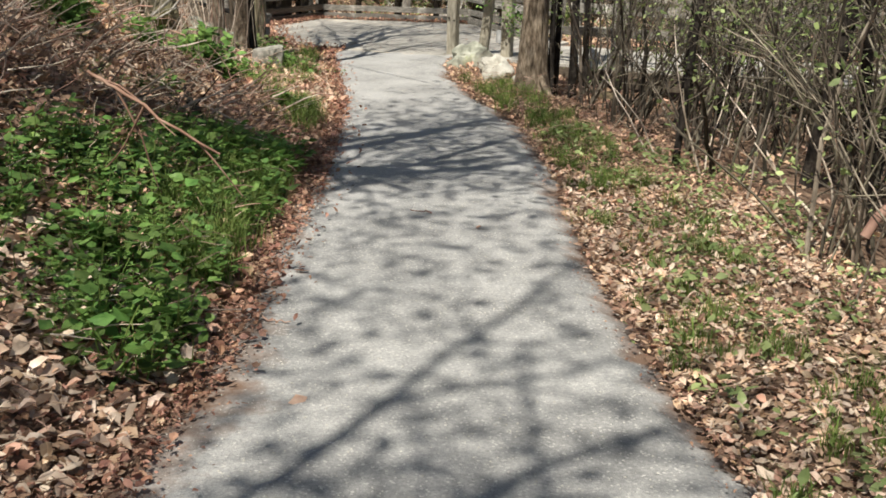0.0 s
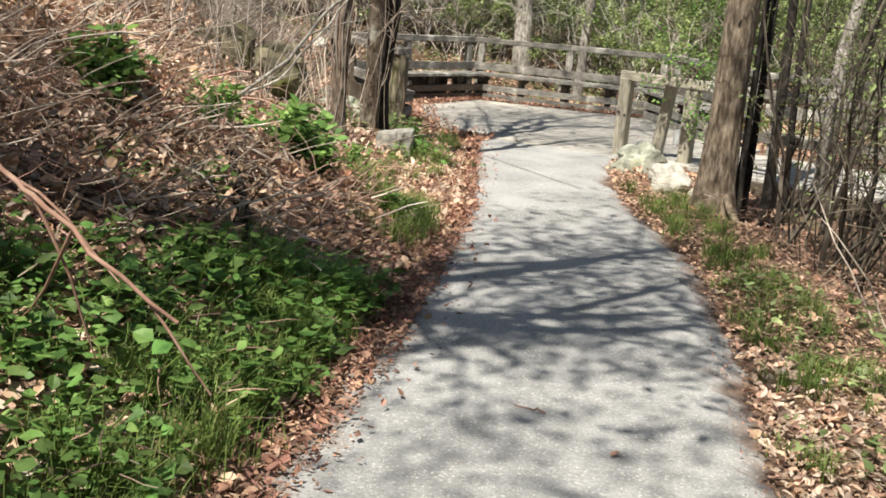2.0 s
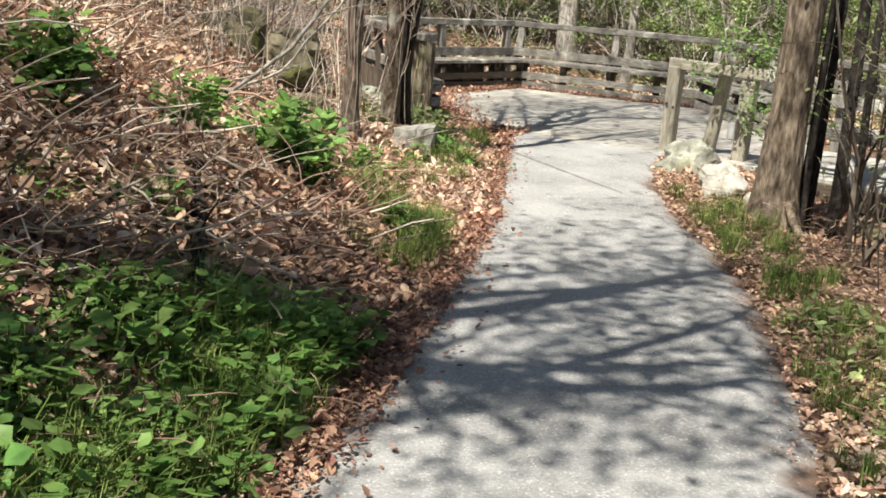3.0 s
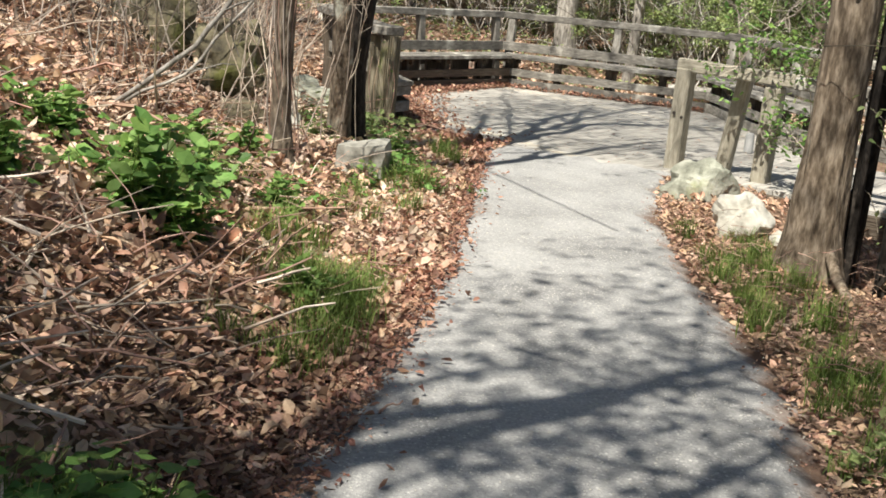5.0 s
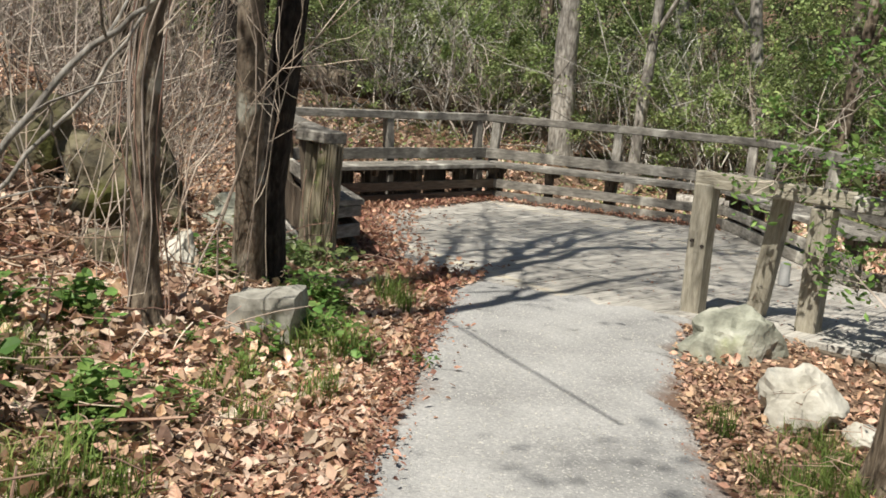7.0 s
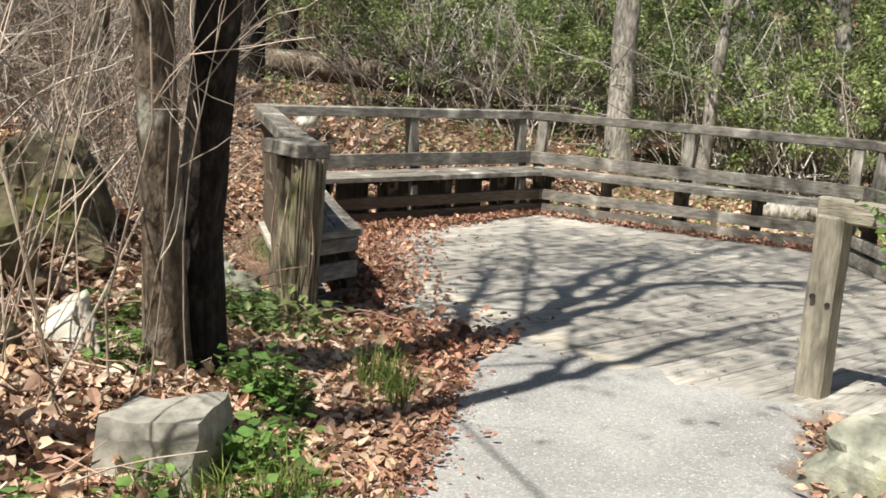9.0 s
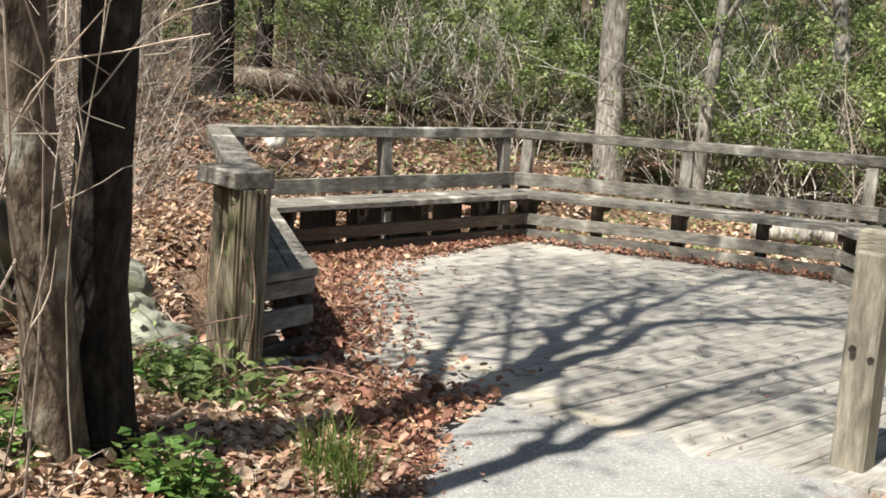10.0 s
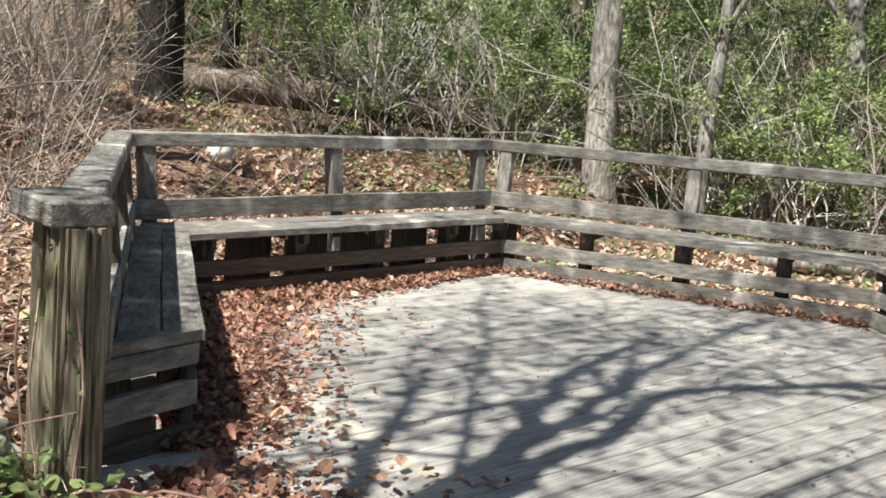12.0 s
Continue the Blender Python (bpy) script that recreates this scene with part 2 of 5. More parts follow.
# ---- mesh helpers ----
def mesh_object(name, verts, faces, material, parent=None, label="", smooth=False, at=None):
    me = bpy.data.meshes.new(name)
    me.from_pydata(np.asarray(verts, float).tolist(), [], [list(f) for f in (faces.tolist() if isinstance(faces, np.ndarray) else faces)])
    me.materials.append(material)
    if smooth:
        me.polygons.foreach_set("use_smooth", [True] * len(me.polygons))
    me.update()
    ob = new(name, me)
    if at is not None:
        ob.matrix_basis = at
    if parent is not None:
        ob.parent = parent
    if label:
        ob["label"] = label
    return ob


def part(name, bm, material, parent, label="", smooth=False, at=None):
    me = bpy.data.meshes.new(name)
    bm.to_mesh(me)
    bm.free()
    me.materials.append(material)
    if smooth:
        me.polygons.foreach_set("use_smooth", [True] * len(me.polygons))
    ob = new(name, me)
    if at is not None:
        ob.matrix_basis = at
    ob.parent = parent
    if label:
        ob["label"] = label
    return ob


def thing(name, label, category, x=0, y=0, z=0, group="", kind=""):
    return tagged(new(name), label, category, group, kind) if not (x or y or z) else tagged(placed(new(name), x, y, z), label, category, group, kind)


def placed(ob, x, y, z):
    ob.location = (x, y, z)
    return ob


def tubes(paths, sides=4):
    """Verts and faces of tapered tubes along polylines: (points, radii) each."""
    vs, fs, base = [], [], 0
    ang = np.arange(sides) * (2 * np.pi / sides)
    ca, sa = np.cos(ang)[None, :, None], np.sin(ang)[None, :, None]
    ring = np.arange(sides)
    nxt = (ring + 1) % sides
    for pts, rad in paths:
        pts, rad = np.asarray(pts, float), np.asarray(rad, float)
        t = np.gradient(pts, axis=0)
        t /= np.linalg.norm(t, axis=1)[:, None] + 1e-9
        ref = np.array((0.0, 0.0, 1.0)) if abs(t[0][2]) < 0.8 else np.array((1.0, 0.0, 0.0))
        u = np.cross(t, ref)
        u /= np.linalg.norm(u, axis=1)[:, None] + 1e-9
        w = np.cross(t, u)
        vs.append((pts[:, None, :] + rad[:, None, None] * (ca * u[:, None, :] + sa * w[:, None, :])).reshape(-1, 3))
        for i in range(len(pts) - 1):
            a, b = base + i * sides, base + (i + 1) * sides
            fs.append(np.stack([a + ring, a + nxt, b + nxt, b + ring], 1))
        base += len(pts) * sides
    return np.concatenate(vs), np.concatenate(fs)


def leaf_cards(points, size, up=0.5, curl=0.25, slim=0.55, rng=None, facing=None):
    """Folded, curled leaves at the points: six corners and four faces each."""
    rng = rng or np.random.default_rng(1)
    n = len(points)
    size = np.broadcast_to(size, (n,)) * rng.uniform(0.45, 1.4, n)
    nrm = rng.normal(size=(n, 3))
    nrm[:, 2] = np.abs(nrm[:, 2]) + up * 3
    nrm /= np.linalg.norm(nrm, axis=1)[:, None]
    if facing is not None:
        d = facing + 0.35 * rng.normal(size=(n, 3))
    else:
        d = rng.normal(size=(n, 3))
    d -= nrm * np.sum(d * nrm, 1)[:, None]
    d /= np.linalg.norm(d, axis=1)[:, None] + 1e-9
    s = np.cross(nrm, d)
    L, W = size[:, None], (size * slim * rng.uniform(0.8, 1.2, n))[:, None] * 0.5
    c = (curl * rng.uniform(-0.9, 1.6, n) * size)[:, None]
    w1, w2 = rng.uniform(0.6, 1.25, n)[:, None], rng.uniform(0.35, 0.95, n)[:, None]
    P = np.asarray(points, float)
    v = np.stack([P, P + d * L * 0.35 + s * W * w1 + nrm * c * 0.6, P + d * L * 0.38 - s * W + nrm * c * 0.6, P + d * L * 0.5 + nrm * c * 0.12,
                  P + d * L * 0.75 + s * W * w2 + nrm * c * 0.9, P + d * L * 0.70 - s * W * w2 + nrm * c * 0.9, P + d * L + nrm * c * 0.5], 1).reshape(-1, 3)
    k = np.arange(n)[:, None] * 7
    tri = np.concatenate([k + np.array(t) for t in ((0, 2, 3), (0, 3, 1), (1, 3, 4), (3, 2, 5), (3, 6, 4), (3, 5, 6))], 0)
    return v, tri


def blades(points, length, width, lean=0.5, rng=None):
    rng = rng or np.random.default_rng(2)
    n = len(points)
    P = np.asarray(points, float)
    L = (np.broadcast_to(length, (n,)) * rng.uniform(0.5, 1.2, n))[:, None]
    a = rng.uniform(0, 2 * np.pi, n)
    d = np.stack([np.cos(a), np.sin(a), np.zeros(n)], 1)
    s = np.stack([-np.sin(a), np.cos(a), np.zeros(n)], 1) * width * 0.5
    k = (lean * rng.uniform(0.2, 1.5, n))[:, None]
    z = np.array((0, 0, 1.0))
    m1, tip = P + z * L * 0.6 + d * L * k * 0.3, P + z * L * (1 - 0.25 * k) + d * L * k
    v = np.stack([P - s, P + s, m1 + s * 0.8, m1 - s * 0.8, tip], 1).reshape(-1, 3)
    q = np.arange(n)[:, None] * 5
    f = [list(r) for r in (q + np.array((0, 1, 2, 3))).tolist()] + [list(r) for r in (q + np.array((3, 2, 4))).tolist()]
    return v, f


def join(chunks):
    vs, fs, base = [], [], 0
    for v, f in chunks:
        vs.append(np.asarray(v, float))
        fs += [[i + base for i in q] for q in (f.tolist() if isinstance(f, np.ndarray) else f)]
        base += len(v)
    return np.concatenate(vs), fs


def timber(name, a, b, wide, deep, material, parent, up=(0, 0, 1), label="", wear=0.004):
    """A sawn timber from a to b: bevelled, slightly worn, its grain along it. wide: along up; deep: across."""
    a, b = Vector(a), Vector(b)
    x = (b - a)
    length = x.length
    x.normalize()
    y = Vector(up).cross(x).normalized()
    z = x.cross(y)
    bm = bmesh.new()
    bmesh.ops.create_cube(bm, size=1)
    bmesh.ops.scale(bm, vec=(length, deep, wide), verts=bm.verts)
    bmesh.ops.subdivide_edges(bm, edges=[e for e in bm.edges if abs((e.verts[0].co - e.verts[1].co).x) > length * 0.5], cuts=4)
    bmesh.ops.bevel(bm, geom=[e for e in bm.edges if len(e.link_faces) == 2 and e.calc_face_angle() > 0.5], offset=min(wide, deep) * 0.09, segments=1, affect="EDGES")
    seed = a * 3.1
    for v in bm.verts:
        v.co += Vector(noise.noise_vector(v.co * 2.2 + seed)) * wear * 2 + Vector(noise.noise_vector(v.co * 9 + seed)) * wear * 0.6
    rot = Matrix((x, y, z)).transposed().to_4x4()
    return part(name, bm, material, parent, label, at=Matrix.Translation((a + b) / 2) @ rot)


def boulder(name, label, x, y, z, sx, sy, sz, material, seed=0, turn=0, rough=0.22, category="rock", cuts=4):
    bm = bmesh.new()
    bmesh.ops.create_icosphere(bm, subdivisions=cuts, radius=1)
    s = Vector((seed * 7.3, seed * 3.1, seed))
    for v in bm.verts:
        d = v.co.normalized()
        r = 1 + rough * noise.noise(d * 1.3 + s) * 1.6 + rough * 0.5 * noise.noise(d * 3.1 + s) + rough * 0.22 * noise.noise(d * 8 + s)
        co = d * r
        for k in range(5):
            pn = Vector(noise.noise_vector(Vector((k * 3.7, seed, 1.3)))).normalized()
            over = co.dot(pn) - 0.82
            if over > 0:
                co -= pn * over * 0.85
        v.co = Vector((co.x * sx, co.y * sy, co.z * sz))
    me = bpy.data.meshes.new(name)
    bm.to_mesh(me)
    bm.free()
    me.materials.append(material)
    me.polygons.foreach_set("use_smooth", [seed % 2 == 0] * len(me.polygons))
    ob = new(name, me)
    ob.matrix_basis = pose(x, y, z, 0, 0, turn)
    return tagged(ob, label, category)


# ---- plan ----
LEFT_Y = [-40, -8, 1.0, 3.06, 4.13, 5.66, 7.05, 9.1, 10.5, 11.36, 12.67, 13.9, 14.4, 16.4, 19.5, 22, 30, 60]
LEFT_X = [3.0, 1.6, 1.25, 1.05, 0.88, 0.47, 0.10, -0.53, -1.0, -1.38, -1.92, -2.45, -3.9, -6.1, -5.3, -5.5, -6, -9]
RIGHT_Y = [-40, -8, 1.0, 3.65, 4.26, 5.17, 5.89, 7.61, 9.2, 10.2, 11.38, 12.0, 12.9, 13.9, 14.6, 17, 60]
RIGHT_X = [6.0, 4.3, 3.5, 3.0, 2.72, 2.41, 2.15, 1.71, 1.2, 0.8, 0.14, -0.16, -0.5, -0.8, -0.9, 0.6, 3]


def edge_left(y):
    return np.interp(y, LEFT_Y, LEFT_X)


def edge_right(y):
    return np.interp(y, RIGHT_Y, RIGHT_X)


def smooth(a, b, v):
    t = np.clip((v - a) / (b - a), 0, 1)
    return t * t * (3 - 2 * t)


def ground(x, y):
    """Height of the ground."""
    x, y = np.asarray(x, float), np.asarray(y, float)
    dl, dr = edge_left(y) - x, x - edge_right(y)
    near = np.interp(y, [0, 8.3, 10.6, 14, 17, 22], [0.5, 0.5, 0.16, 0.12, 0.2, 0.05])
    far = np.interp(y, [0, 8, 11, 14, 20, 25], [0.55, 0.55, 0.5, 0.48, 0.3, 0.12])
    z = near * np.clip(dl - 0.12, 0, 1.7) + far * np.clip(dl - 1.8, 0, 9)
    z += -0.16 * np.clip(dr - 0.7, 0, 2.2) + 0.10 * np.clip(dr - 7, 0, 40)
    z += -0.38 * smooth(14.15, 14.7, y) * smooth(-0.4, 0.2, -dl)
    z += 0.035 * np.clip(y - 23, 0, 10) + 0.33 * np.clip(y - 31, 0, 35)
    off = np.clip(np.maximum(dl, dr), 0, 1)
    z += off * (0.05 * np.sin(2.1 * x + 1.3 * y) * np.sin(1.7 * y - 0.8 * x) + 0.03 * np.sin(5.3 * x - 2.1 * y) * np.sin(4.7 * y + 1.1))
    return np.minimum(z, 16 + 0.02 * np.hypot(x, y))


def axis(lo, hi, step, reach):
    a = list(np.arange(lo, hi, step))
    g, s, v = [], step, hi
    while v < reach:
        g.append(v)
        s *= 1.25
        v += s
    h, s, v = [], step, lo - step
    while v > -reach:
        h.append(v)
        s *= 1.25
        v -= s
    return np.array(h[::-1] + a + g)


gx, gy = axis(-9, 7, 0.14, 420), axis(-3, 32, 0.16, 420)
X, Y = np.meshgrid(gx, gy)
sunk = np.clip((X - edge_left(Y) + 0.30) / 0.22, 0, 1) * np.clip((edge_right(Y) + 0.28 - X) / 0.22, 0, 1) * (Y < 14.3)
Z = ground(X, Y) - 0.055 * sunk
nx = len(gx)
idx = np.arange(len(gy) * nx).reshape(len(gy), nx)
quads = np.stack([idx[:-1, :-1], idx[:-1, 1:], idx[1:, 1:], idx[1:, :-1]], -1).reshape(-1, 4)
tagged(mesh_object("ground", np.stack([X, Y, Z], -1).reshape(-1, 3), quads, M_SOIL, smooth=True), "brown leaf-mould woodland ground with a rising bank", "ground", kind="structure")

# the path: a slightly crowned sheet of stone dust with ragged edges
py = np.concatenate([np.arange(-36, -2, 0.5), np.arange(-2, 14.75, 0.07)])
cols = 26
V, F, dirt = [], [], []
for i, yy in enumerate(py):
    jl = 0.10 * noise.noise((0, yy * 1.7, 3)) + 0.10 * noise.noise((4, yy * 6, 3))
    jr = 0.12 * noise.noise((9, yy * 1.7, 3)) + 0.12 * noise.noise((7, yy * 6, 3))
    wide_l = 0.42 + 0.26 * noise.noise((2, yy * 0.9, 8)) + 0.22 * max(0.0, min(1.0, (7 - yy) / 3))
    wide_r = 0.34 + 0.2 * noise.noise((5, yy * 0.9, 8))
    a, b = float(edge_left(min(yy, 13.9))) - 0.12 + jl, float(edge_right(min(yy, 13.9))) + 0.10 + jr
    for j in range(cols):
        u = j / (cols - 1)
        rim = min(u, 1 - u)
        dirt.append(max(0.0, 1 - u * (b - a) / wide_l, 1 - (1 - u) * (b - a) / wide_r) * 0.95)
        spill = max(0.0, (yy - 13.7) / 0.5)
        V.append((a + (b - a) * u, yy + 0.14 * min(1, spill) * noise.noise((u * 9, 5, 1)), 0.016 * min(1, spill) - 0.03 * max(0, spill - 1.15) - 0.05 + 0.058 * min(1, rim * 8) + 0.006 * noise.noise((a + (b - a) * u * 3, yy * 3, 0))))
    if i:
        for j in range(cols - 1):
            q = (i - 1) * cols + j
            F.append((q, q + 1, q + cols + 1, q + cols))
path = mesh_object("path", V, F, M_GRAVEL, smooth=True)
path.data.attributes.new("dirt", "FLOAT", "POINT").data.foreach_set("value", dirt)
tagged(path, "pale grey compacted stone-dust footpath with ragged edges", "path", kind="structure")

# ---- deck ----
V0, V1, V2, V3, V4 = (-3.40, 13.95), (-5.75, 16.40), (-4.87, 19.50), (-1.54, 19.66), (0.30, 16.75)
WALK = Vector((1, -0.22)).normalized()
NEAR0, FAR0 = Vector((-0.95, 14.62)), Vector((0.30, 16.75))
DECK = [(-3.35, 13.98), V1, V2, V3, V4, (-0.35, 14.45), (-0.95, 14.40)]
DECK_Z = 0.016


def clip_polygon(poly, nrm, d):
    out = []
    for i, p in enumerate(poly):
        q = poly[(i + 1) % len(poly)]
        a, b = p[0] * nrm[0] + p[1] * nrm[1] - d, q[0] * nrm[0] + q[1] * nrm[1] - d
        if a <= 0:
            out.append(p)
        if a * b < 0:
            t = a / (a - b)
            out.append((p[0] + (q[0] - p[0]) * t, p[1] + (q[1] - p[1]) * t))
    return out


def plank(poly, parent, along, top, thick=0.038):
    c = Vector((sum(p[0] for p in poly) / len(poly), sum(p[1] for p in poly) / len(poly)))
    rot = math.atan2(along[1], along[0])
    co, si = math.cos(rot), math.sin(rot)
    bm = bmesh.new()
    lo, hi = [], []
    for p in poly:
        d = Vector(p) - c
        lx, ly = d.x * co + d.y * si, -d.x * si + d.y * co
        hi.append(bm.verts.new((lx, ly, 0)))
        lo.append(bm.verts.new((lx, ly, -thick)))
    face = bm.faces.new(hi)
    n = len(poly)
    for i in range(n):
        bm.faces.new((hi[i], lo[i], lo[(i + 1) % n], hi[(i + 1) % n]))
    bm.normal_update()
    bmesh.ops.recalc_face_normals(bm, faces=bm.faces)
    bmesh.ops.bevel(bm, geom=list(face.edges), offset=0.004, segments=1, affect="EDGES")
    part("plank", bm, M_DECK, parent, at=pose(c.x, c.y, top, random.uniform(-0.15, 0.15), random.uniform(-0.1, 0.1), math.degrees(rot)))


deck = tagged(new("deck_floor"), "grey weathered timber deck of narrow parallel planks", "deck", kind="structure")
d72 = (math.cos(radians(72)), math.sin(radians(72)))
n72 = (-d72[1], d72[0])
span = [p[0] * n72[0] + p[1] * n72[1] for p in DECK]
k = min(span)
while k < max(span):
    strip = clip_polygon(clip_polygon(DECK, n72, k + 0.138), (-n72[0], -n72[1]), -k - 0.003)
    if len(strip) >= 3:
        plank(strip, deck, d72, DECK_Z + random.uniform(-0.002, 0.002))
    k += 0.142
timber("fascia", (-3.35, 13.96, -0.1), (-0.95, 14.38, -0.1), 0.16, 0.04, M_SHADEWOOD, deck)
side = Vector((-WALK.y, WALK.x))
s = 0.0
boards = tagged(new("boardwalk_floor"), "grey weathered boardwalk of short cross planks", "boardwalk", kind="structure")
while s < 14:
    a = NEAR0 + WALK * (s + 0.15) + side * -0.12
    w = side * 1.95
    c = WALK * 0.136
    plank([tuple(a), tuple(a + c), tuple(a + c + w), tuple(a + w)], boards, side, DECK_Z + 0.004 + random.uniform(-0.002, 0.002))
    s += 0.142
timber("edge_beam", (*(NEAR0 + WALK * 0.2 + side * -0.16), -0.12), (*(NEAR0 + WALK * 14 + side * -0.16), -0.12), 0.2, 0.06, M_SHADEWOOD, boards)

# ---- railing benches round the deck ----
RING = [Vector(p) for p in (V0, V1, V2, V3, V4)]


def ring_at(o):
    """The corners of the ring, o metres inwards; the first bench is shallower than the others."""
    lines = []
    for n, (a, b) in enumerate(zip(RING, RING[1:])):
        d = (b - a).normalized()
        lines.append((a + Vector((d.y, -d.x)) * (o if n else 0.68 * o), d))
    pts = [lines[0][0]]
    for (p, d), (q, e) in zip(lines, lines[1:]):
        t = ((q - p).x * e.y - (q - p).y * e.x) / (d.x * e.y - d.y * e.x)
        pts.append(p + d * t)
    p, d = lines[-1]
    pts.append(p + d * (RING[-1] - RING[-2]).length)
    return pts


def rail(name, i, o, z, wide, deep, material, parent, label="", start=0.0):
    pts = ring_at(o)
    a, b = pts[i], pts[i + 1]
    d = (b - a).normalized()
    return timber(name, (*(a + d * (0.004 + start)), z), (*(b - d * 0.004), z), wide, deep, material, parent, label=label)


SEGMENTS = [("shade-darkened", 0), ("grey weathered", 1), ("sunlit grey", 2), ("grey weathered", 3)]
for word, i in SEGMENTS:
    mat = M_SHADEWOOD if i == 0 else M_WOOD
    seg = tagged(new("railing_bench"), f"{word} timber bench with slatted back rails, edging the deck", "bench", "benches round the deck")
    rail("top_rail", i, 0.0, 0.932, 0.085, 0.145, M_WOOD, seg)
    rail("back_rail", i, 0.115, 0.520, 0.118, 0.04, M_WOOD, seg, "lichen-spotted back board")
    deep = 0.215 if i else 0.15
    rail("seat_board", i, 0.26, 0.418, 0.042, deep, M_WOOD, seg, start=0.0 if i else 0.43)
    rail("seat_board", i, 0.49, 0.418, 0.042, deep, M_WOOD, seg, start=0.0 if i else 0.57)
    # under-seat shade is put into the timber colour of the first two benches
    rail("lower_rail", i, 0.535, 0.215, 0.095, 0.04, M_SHADEWOOD if i < 2 else M_WOOD, seg, start=0.0 if i else 0.58)
    rail("kick_board", i, 0.52, 0.075, 0.105, 0.04, M_SHADEWOOD if i < 2 else M_WOOD, seg, start=0.0 if i else 0.58)
    a, b = RING[i], RING[i + 1]
    d = (b - a).normalized()
    inward = Vector((d.y, -d.x))
    length = (b - a).length
    fr = (0.05, 0.5, 0.95) if i else (0.35, 0.66, 0.95)
    for f in fr:
        p = a + (b - a) * f
        lo, hi = p + inward * 0.14, p + inward * 0.02
        timber("post", (*lo, -0.36), (*hi, 0.888), 0.10, 0.085, M_WOOD if i else M_SHADEWOOD, seg, up=(*d, 0))
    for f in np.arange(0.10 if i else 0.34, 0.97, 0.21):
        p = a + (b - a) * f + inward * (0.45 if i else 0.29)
        timber("leg", (*p, 0.02), (*p, 0.396), 0.09, 0.085, M_SHADEWOOD, seg, up=(*d, 0))
        timber("seat_bearer", (*(p + inward * (0.10 if i else 0.06)), 0.36), (*(p - inward * (0.31 if i else 0.18)), 0.36), 0.07, 0.04, M_SHADEWOOD, seg)
    # dark backing boards; on the first bench added to blacken the gaps
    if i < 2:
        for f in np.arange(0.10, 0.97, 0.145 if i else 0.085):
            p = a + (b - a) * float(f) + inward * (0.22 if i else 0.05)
            timber("backing_board", (*p, 0.05), (*p, 0.396), 0.34 if i else 0.25, 0.03, M_SHADEWOOD, seg, up=(*d, 0))
    if i == 0:
        # closed end boards and the stout gate post
        p, q = a + d * 0.30 + inward * 0.05, a + d * 0.60 + inward * 0.38
        for z, wide in ((0.352, 0.082), (0.205, 0.095), (0.055, 0.07)):
            timber("end_board", (*p, z), (*q, z), wide, 0.035, M_WOOD if z > 0.1 else M_SHADEWOOD, seg)
        timber("nosing", (*p, 0.424), (*q, 0.424), 0.046, 0.06, M_WOOD, seg, label="rounded nosing at the seat's end")

gate_post = tagged(new("gate_post"), "stout twin weathered gatepost with deep cracks and ivy", "post")


def split_post(a, b, wide, deep, turn, seed, cracks):
    """A squared post whose faces have opened into long drying cracks."""
    rg = np.random.default_rng(seed)
    n, rows = 84, 30
    starts = [(rg.random(), rg.uniform(0.007, 0.013), rg.uniform(0.018, 0.034), rg.uniform(0, 50)) for _ in range(cracks)]
    ct, st = math.cos(radians(turn)), math.sin(radians(turn))
    vs = []
    for r in range(rows):
        t = r / (rows - 1)
        c = Vector(a).lerp(Vector(b), t)
        for k in range(n):
            u = k / n
            g = 2 * math.pi * u
            x, y = math.cos(g), math.sin(g)
            q = 1 / max(abs(x), abs(y), 0.78 * (abs(x) + abs(y)) * 0.92)
            dip = 0.0
            for at, w, d, ph in starts:
                off = abs((u - at - 0.02 * noise.noise((ph, t * 2.5, 1)) + 0.5) % 1 - 0.5)
                if off < w:
                    dip = max(dip, d * (1 - off / w) * max(0.0, min(1.0, 0.65 + 1.6 * noise.noise((ph, t * 2.0, 7)))))
            swell = 1 + 0.05 * noise.noise((x * 2, y * 2, t * 3 + seed)) + 0.03 * noise.noise((x * 6, y * 6, t * 5 + seed))
            px, py = x * q * wide * 0.5 * swell, y * q * deep * 0.5 * swell
            h = math.hypot(px, py)
            px, py = px * (1 - dip / h), py * (1 - dip / h)
            vs.append((c.x + px * ct - py * st, c.y + px * st + py * ct, c.z + (0.012 * noise.noise((x * 3, y * 3, seed)) if r == rows - 1 else 0)))
    fs = [(r * n + k, r * n + (k + 1) % n, (r + 1) * n + (k + 1) % n, (r + 1) * n + k) for r in range(rows - 1) for k in range(n)]
    vs.append(tuple(b))
    fs += [((rows - 1) * n + k, (rows - 1) * n + (k + 1) % n, len(vs) - 1) for k in range(n)]
    mesh_object("post", vs, fs, M_GATEPOST, gate_post)


split_post((-3.365, 13.90, -0.2), (-3.335, 13.90, 0.90), 0.175, 0.175, 37, 3, 15)
split_post((-3.545, 13.98, -0.2), (-3.515, 13.99, 0.885), 0.15, 0.14, 37, 5, 9)
timber("cap_block", (-3.60, 14.0, 0.940), (-3.28, 13.865, 0.940), 0.08, 0.20, M_WOOD, gate_post, wear=0.008)

